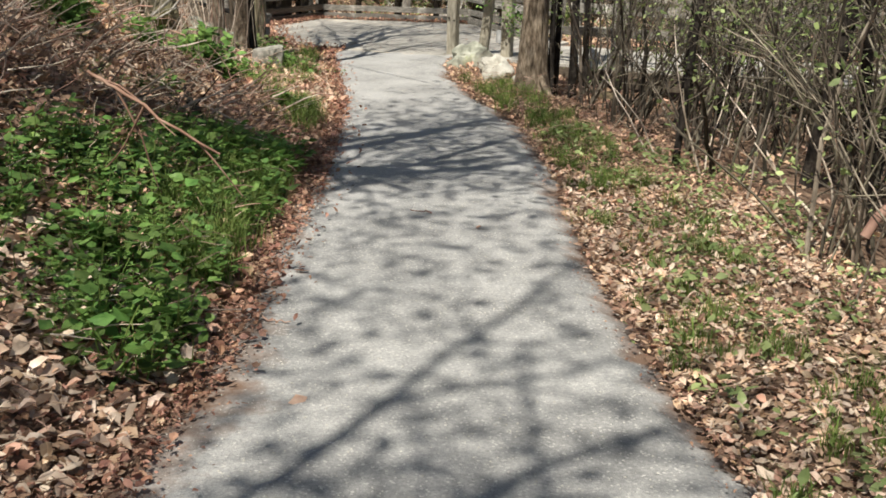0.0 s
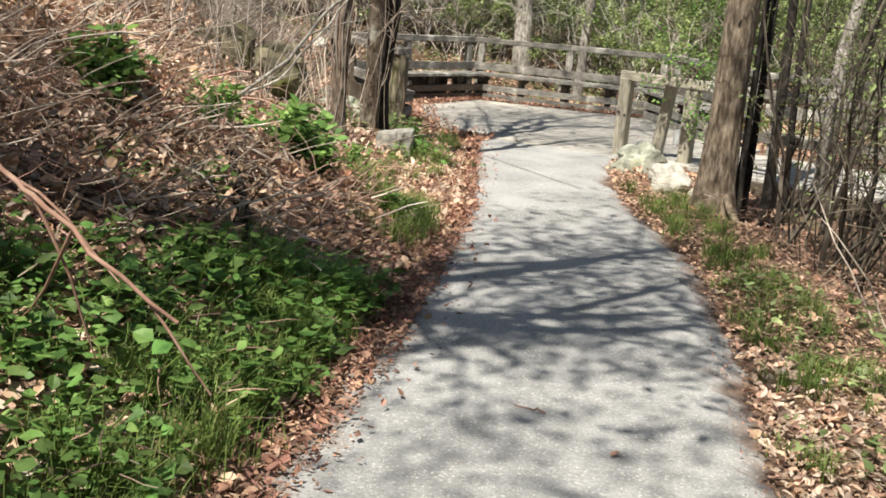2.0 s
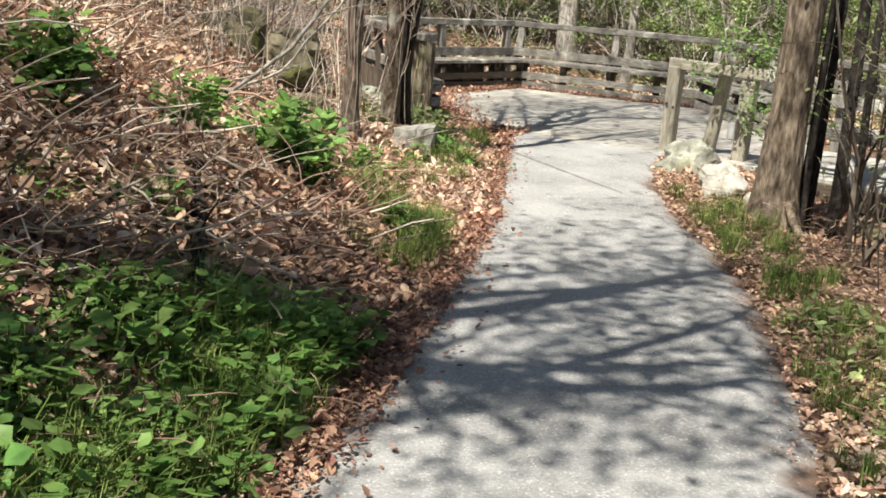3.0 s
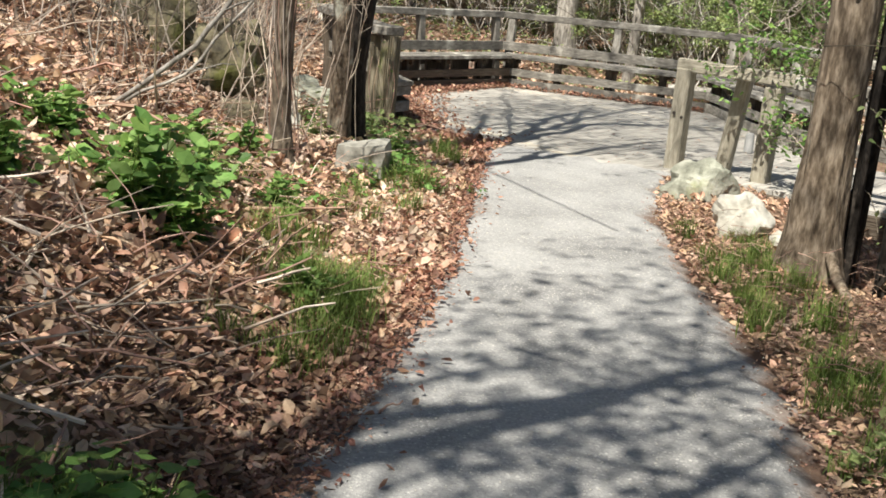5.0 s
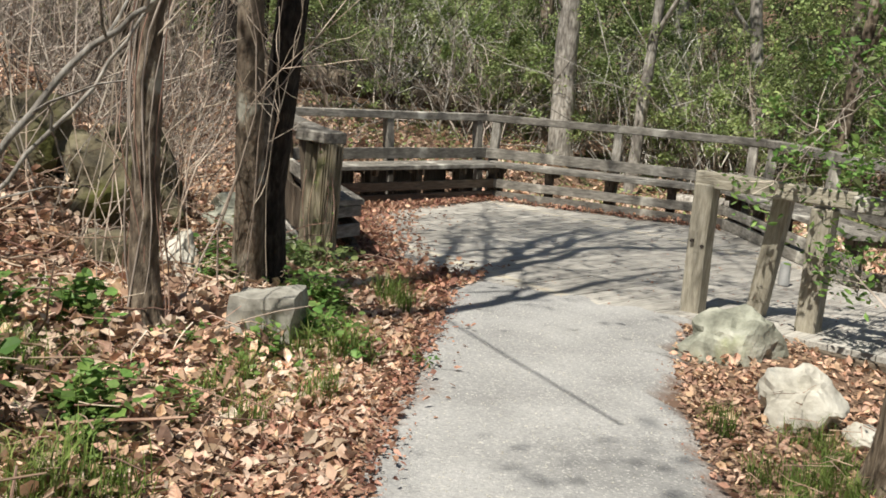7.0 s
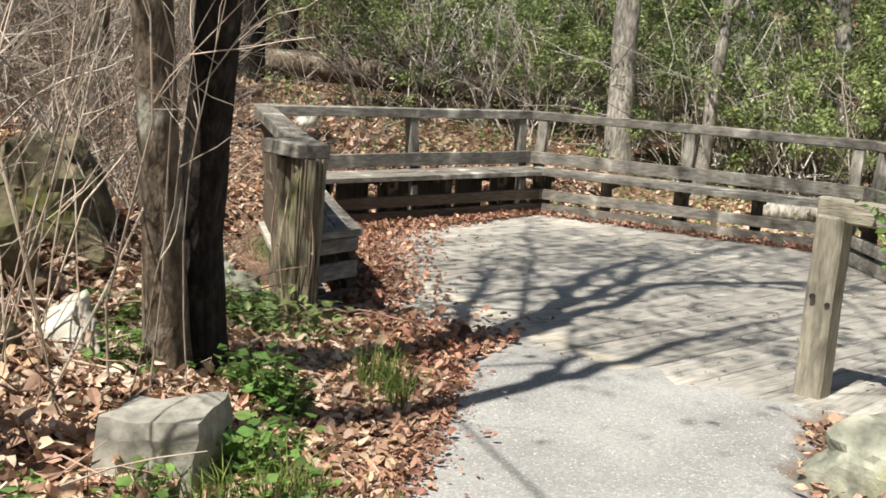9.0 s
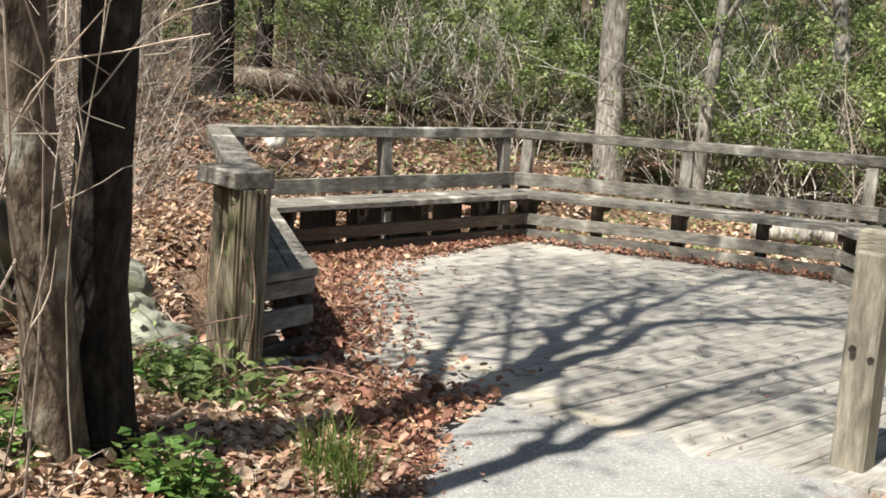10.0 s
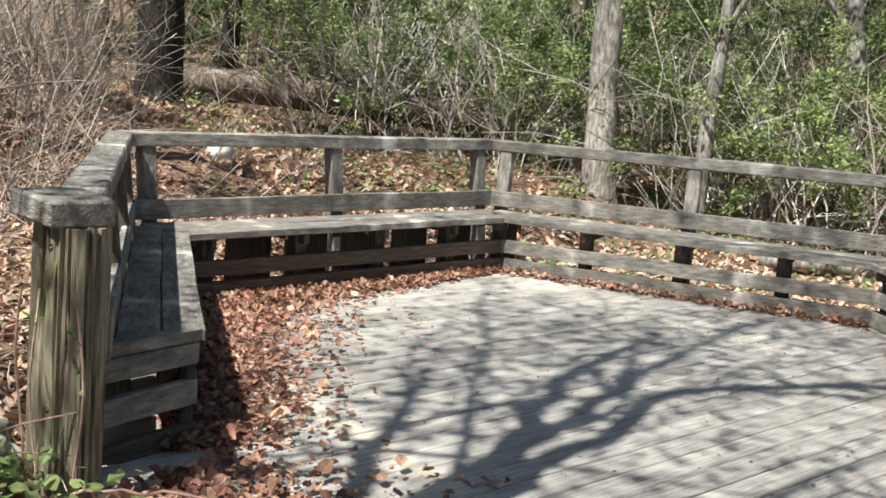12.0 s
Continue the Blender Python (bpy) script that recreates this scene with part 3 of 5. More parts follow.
# ---- the boardwalk's railings ----
near_rail = tagged(new("boardwalk_railing"), "pale lichened timber railing on three square posts", "railing", "boardwalk railings")
end_post = timber("post", (-0.91, 14.62, -0.12), (-0.905, 14.62, 0.86), 0.13, 0.13, M_POST, near_rail, up=(*WALK, 0))
timber("post", (-0.18, 14.60, -0.3), (-0.15, 14.56, 0.80), 0.135, 0.13, M_POST, near_rail, up=(*WALK, 0))
timber("brace", (-0.55, 14.85, -0.02), (-0.43, 14.72, 0.83), 0.12, 0.09, M_POST, near_rail, up=(*WALK, 0), label="leaning brace post")
timber("rail", (-0.975, 14.63, 0.885), (0.05, 14.52, 0.862), 0.105, 0.10, M_POST, near_rail)
for x in (-0.945, -0.875):
    bm = bmesh.new()
    bmesh.ops.create_cone(bm, segments=10, radius1=0.013, radius2=0.013, depth=0.02, cap_ends=True)
    part("bolt", bm, M_IRON, end_post, "rusty bolt head", at=end_post.matrix_basis.inverted() @ pose(x, 14.548, 0.46 + 0.03 * (x < -0.91), 90, 0, 0))
s = 1.1
a = NEAR0 + WALK * 1.0
timber("rail", (*a, 0.86), (*(a + WALK * 11), 0.80), 0.10, 0.10, M_WOOD, near_rail)
timber("lower_rail", (*a, 0.42), (*(a + WALK * 11), 0.38), 0.10, 0.05, M_WOOD, near_rail)
while s < 12:
    p = NEAR0 + WALK * (s + 1.2)
    timber("post", (*p, -0.5), (*p, 0.79), 0.11, 0.11, M_WOOD, near_rail, up=(*WALK, 0))
    s += 1.9
far_rail = tagged(new("boardwalk_railing"), "grey weathered timber railing with two rails", "railing", "boardwalk railings")
timber("rail", (*FAR0, 0.932), (*(FAR0 + WALK * 12), 0.92), 0.085, 0.145, M_WOOD, far_rail)
timber("middle_rail", (*FAR0, 0.52), (*(FAR0 + WALK * 12), 0.50), 0.14, 0.04, M_WOOD, far_rail)
timber("lower_rail", (*FAR0, 0.22), (*(FAR0 + WALK * 12), 0.20), 0.085, 0.04, M_WOOD, far_rail)
for s in np.arange(0.1, 12, 1.55):
    p = FAR0 + WALK * float(s) + side * 0.07
    timber("post", (*p, -0.5), (*(p + side * 0.06), 0.888), 0.10, 0.09, M_WOOD, far_rail, up=(*WALK, 0))
stub = tagged(new("short_post"), "short pale concrete stub post beside the bench end", "post")
bm = bmesh.new()
bmesh.ops.create_cone(bm, segments=14, radius1=0.045, radius2=0.04, depth=0.19, cap_ends=True)
bmesh.ops.bevel(bm, geom=[e for e in bm.edges if e.calc_face_angle(0) > 1], offset=0.01, segments=2, affect="EDGES")
part("shaft", bm, M_CONCRETE, stub, at=pose(-0.62, 16.15, 0.11))

# ---- stones ----
boulder("white_rock", "large sunlit white quartz rock on leafy verge", 0.15, 12.60, 0.07, 0.19, 0.16, 0.17, M_WHITEROCK, 25, 20, 0.45)
boulder("boulder", "rounded grey-green boulder at the foot of a railing post", -0.42, 13.60, 0.05, 0.28, 0.22, 0.22, M_ROCK, 27, -15, 0.32)
boulder("rock", "small pale chip of rock beside the quartz rock", 0.42, 12.50, 0.02, 0.07, 0.11, 0.06, M_WHITEROCK, 5, 30)
bm = bmesh.new()
bmesh.ops.create_cube(bm, size=1)
for v in bm.verts:
    v.co = Vector((v.co.x * (0.31 if v.co.z > 0 else 0.345), v.co.y * (0.28 if v.co.z > 0 else 0.33), v.co.z * 0.48 + (0.03 * v.co.x if v.co.z > 0 else 0)))
bmesh.ops.subdivide_edges(bm, edges=bm.edges, cuts=6, use_grid_fill=True)
bmesh.ops.smooth_vert(bm, verts=bm.verts, factor=0.45, use_axis_x=True, use_axis_y=True, use_axis_z=True)
for v in bm.verts:
    v.co += Vector(noise.noise_vector(v.co * 5)) * 0.034 + Vector(noise.noise_vector(v.co * 14)) * 0.012
me = bpy.data.meshes.new("stone_block")
bm.to_mesh(me)
bm.free()
me.materials.append(M_BLOCK)
block = new("stone_block", me)
block.matrix_basis = pose(-2.34, 11.90, 0.075, 0, 3, 24)
tagged(block, "squared grey granite marker block with chipped edges", "stone")
boulder("boulder", "mossy brown boulder bedded in the bank", -4.12, 12.55, 0.50, 0.27, 0.27, 0.30, M_MOSSROCK, 7, 30, 0.5)
boulder("boulder", "mossy brown boulder bedded in the bank", -4.62, 12.35, 0.78, 0.36, 0.34, 0.30, M_MOSSROCK, 9, 70, 0.5)
boulder("boulder", "mossy brown boulder bedded in the bank", -4.55, 13.25, 0.50, 0.40, 0.4, 0.32, M_MOSSROCK, 13, 10, 0.5)
boulder("rock", "pale broken rock leaning against the bank", -3.30, 12.36, 0.20, 0.11, 0.10, 0.19, M_WHITEROCK, 8, 40, 0.45)
boulder("boulder", "dark mossy rock standing at the foot of the bank", -3.42, 12.02, 0.2, 0.15, 0.14, 0.28, M_MOSSROCK, 17, 15, 0.45)
boulder("rock", "white stone lying on the forest floor", -8.08, 20.0, 0.56, 0.13, 0.12, 0.15, M_WHITEROCK, 22, 0, 0.2)
boulder("rock", "pale flat rock lying in the leaves", -4.0, 13.75, 0.22, 0.30, 0.2, 0.16, M_ROCK, 11, 10, 0.3)
boulder("rock", "pale flat rock lying in the leaves", -4.45, 14.25, 0.28, 0.16, 0.13, 0.13, M_ROCK, 15, 50, 0.3)
boulder("rock", "rough grey rock against the gatepost", -3.70, 13.83, 0.12, 0.18, 0.13, 0.17, M_ROCK, 12, 80, 0.3)
boulder("pebble", "round cream pebble among the leaves", 0.34, 4.82, 0.11, 0.045, 0.04, 0.035, M_WHITEROCK, 21, 0)

# ---- trees ----
def clear(lines, gap_left=0.25, gap_right=0.45):
    """The stems that do not hang out over the path or the deck."""
    out = []
    for p, r in lines:
        x, y, z = p[:, 0], p[:, 1], p[:, 2]
        over = (x > edge_left(y) - gap_left) & (x < edge_right(np.minimum(y, 13.5)) + gap_right) & (y < 20) & (z > 0.22)
        if not over.any():
            out.append((p, r))
    return out


def wander(rng, p, d, length, segs=5, drift=0.18, lift=0.0):
    """A crooked line of points from p along d."""
    pts = [np.array(p, float)]
    d = np.array(d, float) / np.linalg.norm(d)
    for _ in range(segs):
        d = d + drift * rng.normal(size=3) + np.array((0, 0, lift))
        d /= np.linalg.norm(d)
        pts.append(pts[-1] + d * (length / segs))
    return np.array(pts)


def sprout(rng, pts, rads, level, out, tips, many, reach=0.6, least=0.003):
    """Side branches along a line, and theirs in turn."""
    total = np.linalg.norm(pts[-1] - pts[0])
    for _ in range(many):
        f = rng.uniform(0.3, 0.98) * (len(pts) - 1)
        i = int(f)
        p = pts[i] + (pts[min(i + 1, len(pts) - 1)] - pts[i]) * (f - i)
        r = max(least, float(np.interp(f, np.arange(len(rads)), rads)) * rng.uniform(0.4, 0.65))
        along = pts[min(i + 1, len(pts) - 1)] - pts[i]
        along /= np.linalg.norm(along) + 1e-9
        d = along * 0.8 + rng.normal(size=3) * 0.75 + np.array((0, 0, 0.15))
        q = wander(rng, p, d, total * reach * rng.uniform(0.5, 1.1), 4, 0.22, 0.03)
        rr = np.linspace(r, max(least * 0.6, r * 0.25), 5)
        out.append((q, rr))
        tips.append(q[-1])
        if level > 1:
            sprout(rng, q, rr, level - 1, out, tips, max(2, many - 2), reach, least)


def trunk_mesh(pts, rads, sides=16, flare=0.0, rough=0.085):
    """A trunk with lobed, furrowed girth and a flared foot."""
    pts = np.asarray(pts, float)
    n = 9 * (len(pts) - 1) + 1
    k = np.linspace(0, len(pts) - 1, n)
    P = np.stack([np.interp(k, np.arange(len(pts)), pts[:, a]) for a in range(3)], 1)
    R = np.interp(k, np.arange(len(pts)), rads)
    v, f = tubes([(P, R)], sides)
    v = v.reshape(n, sides, 3)
    for i in range(n):
        low = max(0.0, 1 - (P[i][2] - P[0][2]) / 0.45)
        for j in range(sides):
            a = 2 * math.pi * j / sides
            g = 1 + rough * noise.noise((math.cos(a) * 2.5, math.sin(a) * 2.5, P[i][2] * 1.5 + P[0][0])) * 2 + rough * noise.noise((math.cos(a) * 7, math.sin(a) * 7, P[i][2] * 3))
            g += flare * low * low * (1 + 0.7 * math.sin(a * 4 + P[0][0] * 5))
            v[i, j] = P[i] + (v[i, j] - P[i]) * g
    return v.reshape(-1, 3), f


def tree(label, pts, rads, bark, seed, limbs, flare=0.5, twig=M_TWIG, sides=16, many=5, levels=2, name="tree", buds=0, bud=0.045, haze=0.12):
    """A bare tree: trunk, main limbs as given (points, radii) and fine twigs."""
    rng = np.random.default_rng(seed)
    root = thing(name, label, "tree")
    v, f = trunk_mesh(pts, rads, sides, flare)
    mesh_object("trunk", v, f, bark, root, smooth=True)
    fine, tips = [], []
    for lp, lr in limbs:
        lp = np.asarray(lp, float)
        k = np.linspace(0, len(lp) - 1, 3 * len(lp))
        P = np.stack([np.interp(k, np.arange(len(lp)), lp[:, a]) for a in range(3)], 1)
        P[1:-1] += rng.normal(size=(len(P) - 2, 3)) * 0.022
        R = np.interp(k, np.arange(len(lp)), lr)
        v, f = tubes([(P, R)], 9)
        mesh_object("limb", v, f, bark, root, smooth=True)
        sprout(rng, P, R, levels, fine, tips, many)
    low = pts[0][2] + 2.5
    fine = [q for q in fine if q[0][:, 2].min() > low]
    tips = [q for q in tips if q[2] > low]
    if fine:
        v, f = tubes(fine, 4)
        tagged(mesh_object("twigs", v, f, twig, root), kind="stuff")
    if buds and tips:
        t = np.array(tips)
        p = t[rng.integers(0, len(t), buds)] + rng.normal(size=(buds, 3)) * haze
        v, f = leaf_cards(p, bud, 0.2, rng=rng)
        tagged(mesh_object("leaves", v, f, M_SHRUB, root), kind="stuff")
    return root


# twin-stemmed tree beside the marker block
tree("twin-stemmed dark tree, one stem grey and lichened", [(-3.00, 12.60, -0.05), (-2.90, 12.46, 0.7), (-2.82, 12.30, 1.6), (-2.84, 12.25, 3.2), (-3.0, 12.4, 5.5)],
     [0.095, 0.077, 0.072, 0.066, 0.05], M_BARK, 11, [([(-2.84, 12.25, 3.2), (-3.3, 12.1, 4.6), (-3.9, 12.1, 6.5)], [0.06, 0.045, 0.02]),
                                                     ([(-2.98, 12.38, 5.2), (-3.1, 12.8, 6.6), (-3.2, 13.3, 8.5)], [0.055, 0.04, 0.015]),
                                                     ([(-2.90, 12.3, 4.2), (-3.7, 12.8, 5.9), (-4.6, 13.3, 7.4), (-5.1, 13.6, 8.6)], [0.022, 0.018, 0.014, 0.008])], many=8, buds=6500, bud=0.075, haze=0.42)
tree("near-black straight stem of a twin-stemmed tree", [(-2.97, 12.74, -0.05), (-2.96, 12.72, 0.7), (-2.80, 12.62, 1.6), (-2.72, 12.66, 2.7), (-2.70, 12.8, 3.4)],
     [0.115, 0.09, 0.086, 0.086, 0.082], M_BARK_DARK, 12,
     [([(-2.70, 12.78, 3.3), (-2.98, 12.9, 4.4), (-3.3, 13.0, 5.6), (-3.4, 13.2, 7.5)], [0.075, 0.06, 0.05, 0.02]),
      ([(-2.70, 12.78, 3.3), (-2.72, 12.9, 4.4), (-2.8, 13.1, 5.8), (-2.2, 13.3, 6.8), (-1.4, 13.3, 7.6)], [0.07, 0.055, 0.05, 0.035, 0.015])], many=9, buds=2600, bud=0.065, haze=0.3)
# vine-hung tree
vine_tree = tree("slender brown tree hung with dry vines", [(-2.62, 11.37, 0.0), (-2.66, 11.38, 0.5), (-2.60, 11.31, 1.6), (-2.42, 11.4, 2.5), (-2.27, 11.5, 4.2)],
                 [0.085, 0.064, 0.058, 0.058, 0.055], M_BARK, 13,
                 [([(-2.27, 11.5, 4.1), (-2.2, 11.5, 5.2), (-2.15, 11.6, 6.4), (-1.9, 11.8, 8)], [0.055, 0.045, 0.03, 0.012]),
                  ([(-2.3, 11.5, 3.8), (-2.4, 11.2, 5.0), (-2.8, 11.0, 6.5)], [0.045, 0.03, 0.012])], many=6, buds=1200, bud=0.06, haze=0.2)
k = np.linspace(0, 4, 18)
P = np.stack([np.interp(k, np.arange(5), q) for q in ((-2.42, -2.66, -2.95, -1.85, -0.75), (11.15, 10.75, 10.40, 10.22, 10.04), (5.1, 5.35, 5.30, 4.25, 3.2))], 1)
v, f = tubes([(P, np.linspace(0.014, 0.008, 18))], 7)
mesh_object("limb", v, f, M_BARK_BROWN, vine_tree, "thin straight dead limb", smooth=True)
rng = np.random.default_rng(5)
for k in range(12):
    a = rng.uniform(0, 6.28)
    zs = np.linspace(0.05, 3.2, 16)
    turn = a + zs * rng.uniform(-1.2, 1.2)
    r = 0.060 + rng.uniform(0, 0.06) * np.sin(zs * 2.0 + a) ** 2
    P = np.stack([np.interp(zs, [0, 0.5, 1.6, 2.5, 3.2], [-2.62, -2.66, -2.60, -2.42, -2.36]) + r * np.cos(turn), np.interp(zs, [0, 0.5, 1.6, 2.5, 3.2], [11.37, 11.38, 11.31, 11.4, 11.44]) + r * np.sin(turn), zs], 1)
    P[:, :2] += 0.02 * np.sin(zs * 5 + a)[:, None]
    v, f = tubes([(P, np.full(16, rng.uniform(0.0025, 0.006)))], 6)
    mesh_object("vine", v, f, M_STALK if k % 3 else M_TWIG, vine_tree, smooth=True)
# tree on the right verge
tree("stout shaggy brown-barked tree at the path's edge", [(0.68, 11.90, -0.12), (0.69, 11.9, 0.75), (0.72, 11.9, 1.75), (0.70, 11.95, 3.2), (0.6, 12.1, 5.0)],
     [0.175, 0.135, 0.132, 0.13, 0.12], M_BARK_BROWN, 14,
     [([(0.6, 12.1, 4.8), (0.9, 12.3, 6.2), (1.4, 12.6, 8.5)], [0.09, 0.06, 0.02]), ([(0.62, 12.1, 4.6), (0.2, 12.4, 6.0), (-0.1, 12.9, 8.2)], [0.08, 0.055, 0.02])], flare=0.45, sides=22)
root = thing("tree_root", "bleached exposed root running beside the path", "root", 0, 0, 0)
v, f = tubes([([(0.80, 11.80, 0.16), (0.88, 11.62, 0.06), (0.97, 11.42, 0.02), (1.06, 11.22, -0.04)], [0.035, 0.03, 0.026, 0.014])], 8)
mesh_object("root", v, f, M_BARK_BROWN, root, smooth=True)
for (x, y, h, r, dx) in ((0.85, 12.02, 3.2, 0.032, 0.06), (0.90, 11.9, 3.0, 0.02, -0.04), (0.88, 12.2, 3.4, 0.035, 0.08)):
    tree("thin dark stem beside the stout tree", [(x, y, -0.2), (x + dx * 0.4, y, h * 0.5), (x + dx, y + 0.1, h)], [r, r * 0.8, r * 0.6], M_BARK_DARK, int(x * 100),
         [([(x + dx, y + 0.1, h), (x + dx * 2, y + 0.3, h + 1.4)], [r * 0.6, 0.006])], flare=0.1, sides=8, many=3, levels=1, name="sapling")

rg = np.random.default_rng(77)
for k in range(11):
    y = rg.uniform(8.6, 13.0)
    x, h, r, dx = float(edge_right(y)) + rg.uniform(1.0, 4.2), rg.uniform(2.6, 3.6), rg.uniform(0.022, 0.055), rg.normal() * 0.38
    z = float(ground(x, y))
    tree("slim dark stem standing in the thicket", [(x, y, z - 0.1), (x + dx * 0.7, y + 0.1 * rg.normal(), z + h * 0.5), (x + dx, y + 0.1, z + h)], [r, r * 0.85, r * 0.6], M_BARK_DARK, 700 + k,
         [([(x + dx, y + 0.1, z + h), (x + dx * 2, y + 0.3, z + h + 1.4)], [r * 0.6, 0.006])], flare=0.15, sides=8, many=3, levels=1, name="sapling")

# trees that shade the path from behind and beside
tree("bare tree leaning over the path from the bank", [(-1.9, 4.0, 0.9), (-1.75, 4.0, 2.6), (-1.35, 4.05, 4.3), (-1.1, 4.1, 5.3)], [0.2, 0.16, 0.14, 0.12], M_BARK, 21,
     [([(-1.2, 4.1, 5.0), (-0.8, 4.3, 5.5), (-0.2, 5.2, 6.2), (0.3, 6.2, 7.0)], [0.10, 0.09, 0.065, 0.03]),
      ([(-1.35, 4.05, 4.2), (-0.4, 4.55, 4.5), (0.15, 4.8, 4.8), (0.5, 5.5, 5.2), (0.65, 6.3, 5.6)], [0.06, 0.05, 0.045, 0.035, 0.012]),
      ([(-1.1, 4.1, 5.2), (-0.6, 3.7, 6.2), (0.2, 3.6, 7.2), (0.9, 4.0, 8.0)], [0.07, 0.055, 0.04, 0.015]),
      ([(-1.1, 4.1, 5.2), (-0.7, 4.6, 6.6), (0.2, 5.0, 8.0)], [0.08, 0.055, 0.02]),
      ([(-1.2, 4.1, 4.9), (-0.5, 4.0, 5.4), (0.5, 4.2, 6.0), (1.2, 4.7, 6.6)], [0.07, 0.06, 0.045, 0.018])], many=8, levels=2, buds=6200, bud=0.078, haze=0.34)
for x, y, s in ((1.0, -1.6, 31), (0.8, -3.2, 32), (7.2, 0.0, 34), (-2.6, 1.8, 33), (4.6, 4.6, 38), (6.2, 7.4, 39), (-6.2, 7.5, 37)):
    r3 = np.random.default_rng(s)
    z0 = float(ground(x, y))
    behind = x > -4
    top = np.array((x + r3.normal() * 0.4 + {32: 1.4, 38: -1.5, 33: 0.9}.get(s, 0), y + r3.normal() * 0.4 - (1.5 if s == 33 else 0), (7.0 if behind else 5.2) + z0))
    limbs = []
    for k in range(5):
        a = k * 1.27 + r3.uniform(0, 0.8)
        b = top + np.array((0, 0, -r3.uniform(0.2, 1.6)))
        g = r3.uniform(0.8, 1.3)
        limbs.append(([b, b + np.array((math.cos(a) * 0.9, math.sin(a) * 0.9, 1.0)) * g, b + np.array((math.cos(a) * 2.3, math.sin(a) * 2.3, 2.6)) * g], [0.042, 0.03, 0.012] if y < 1 else [0.055, 0.04, 0.014]))
    tree("tall bare grey tree with fine budding twigs", [(x, y, z0 - 0.1), (x, y, z0 + 2.5), tuple(top)], [0.15, 0.12, 0.07], M_BARK, s, limbs, many=7 if behind else 5, levels=2,
         buds=(4600 if s == 33 else 5200 if y > 1 else 4200) if behind else 800, bud=0.09 if y < 1 else 0.085, haze=0.3 if y < 1 else 0.2)

# wood behind the deck
FAR = [(-4.75, 24.9, 0.095, M_BARK_PALE, 0.06), (-6.12, 25.1, 0.19, M_BARK_PALE, 0.0), (-10.5, 21.6, 0.26, M_BARK_DARK, 0.03), (-3.2, 27.0, 0.12, M_BARK_PALE, -0.1),
       (-1.6, 24.5, 0.10, M_BARK, 0.1), (-8.0, 28.5, 0.15, M_BARK, 0.0), (-14.5, 27.5, 0.16, M_BARK_DARK, 0.1), (0.5, 23.0, 0.11, M_BARK_PALE, 0.1), (1.8, 26.5, 0.14, M_BARK, 0.0),
       (3.6, 22.5, 0.12, M_BARK_DARK, 0.1), (-13.5, 23.5, 0.14, M_BARK, -0.1), (-2.4, 31.0, 0.14, M_BARK, 0.0), (-6.6, 32.5, 0.14, M_BARK_PALE, 0.1), (-10.5, 33, 0.17, M_BARK, 0.0),
       (-14.5, 31, 0.15, M_BARK, 0.0), (2.2, 33.0, 0.15, M_BARK, 0.05), (-8.6, 17.2, 0.10, M_BARK, 0.1), (-9.6, 14.6, 0.11, M_BARK_BROWN, 0.0), (6.2, 19, 0.12, M_BARK, 0.0)]
for k, (x, y, r, bark, lean) in enumerate(FAR):
    z0 = float(ground(x, y))
    h = 6.0
    limbs = [([(x + lean * h * 0.4, y, z0 + h * 0.4), (x + lean * h * 0.4 + 0.7 * (-1) ** k, y - 0.3, z0 + h * 0.62), (x + lean * h * 0.4 + 1.5 * (-1) ** k, y - 0.4, z0 + h * 0.9)], [r * 0.45, r * 0.3, 0.01]),
             ([(x + lean * h * 0.7, y, z0 + h * 0.7), (x + lean * h * 0.7 - 0.6 * (-1) ** k, y, z0 + h), (x + lean * h * 0.8 - 1.2 * (-1) ** k, y, z0 + h * 1.4)], [r * 0.4, r * 0.3, 0.01]),
             ([(x + lean * h, y, z0 + h), (x + lean * h, y + 0.2, z0 + h + 2.5)], [r * 0.6, 0.01])]
    tree({M_BARK_PALE: "pale patchy-barked tree leaning slightly", M_BARK_DARK: "dark-barked tree standing in the wood", M_BARK: "grey-barked tree standing in the wood", M_BARK_BROWN: "brown-barked tree standing on the bank"}[bark],
         [(x, y, z0 - 0.1), (x + lean * 0.8 + 0.04 * (-1) ** k, y, z0 + 1.6), (x + lean * h * 0.5, y, z0 + h * 0.5), (x + lean * h, y, z0 + h)], [r * 1.15, r, r * 0.85, r * 0.6], bark, 100 + k, limbs,
         flare=0.3, sides=12, many=5, levels=2, buds=1800, bud=0.12, haze=0.3)
log = thing("fallen_log", "long dark fallen trunk lying behind the deck", "log")
v, f = trunk_mesh([(-12.84, 24.02, 1.155), (-11.4, 25.1, 1.12), (-9.65, 26.2, 0.955), (-8.4, 27.1, 0.68)], [0.24, 0.235, 0.22, 0.2], 12)
mesh_object("trunk", v, f, M_BARK, log, smooth=True)
v, f = tubes([([(-12.2, 24.5, 1.15), (-12.1, 24.3, 0.75)], [0.12, 0.14])], 7)
mesh_object("branch_stub", v, f, M_BARK_DARK, log, smooth=True)
log2 = thing("fallen_log", "weathered grey log lying on the leaf floor", "log")
v, f = trunk_mesh([(-3.6, 23.6, -0.22), (-1.6, 23.9, -0.18)], [0.12, 0.10], 10)
mesh_object("trunk", v, f, M_BARK_PALE, log2, smooth=True)

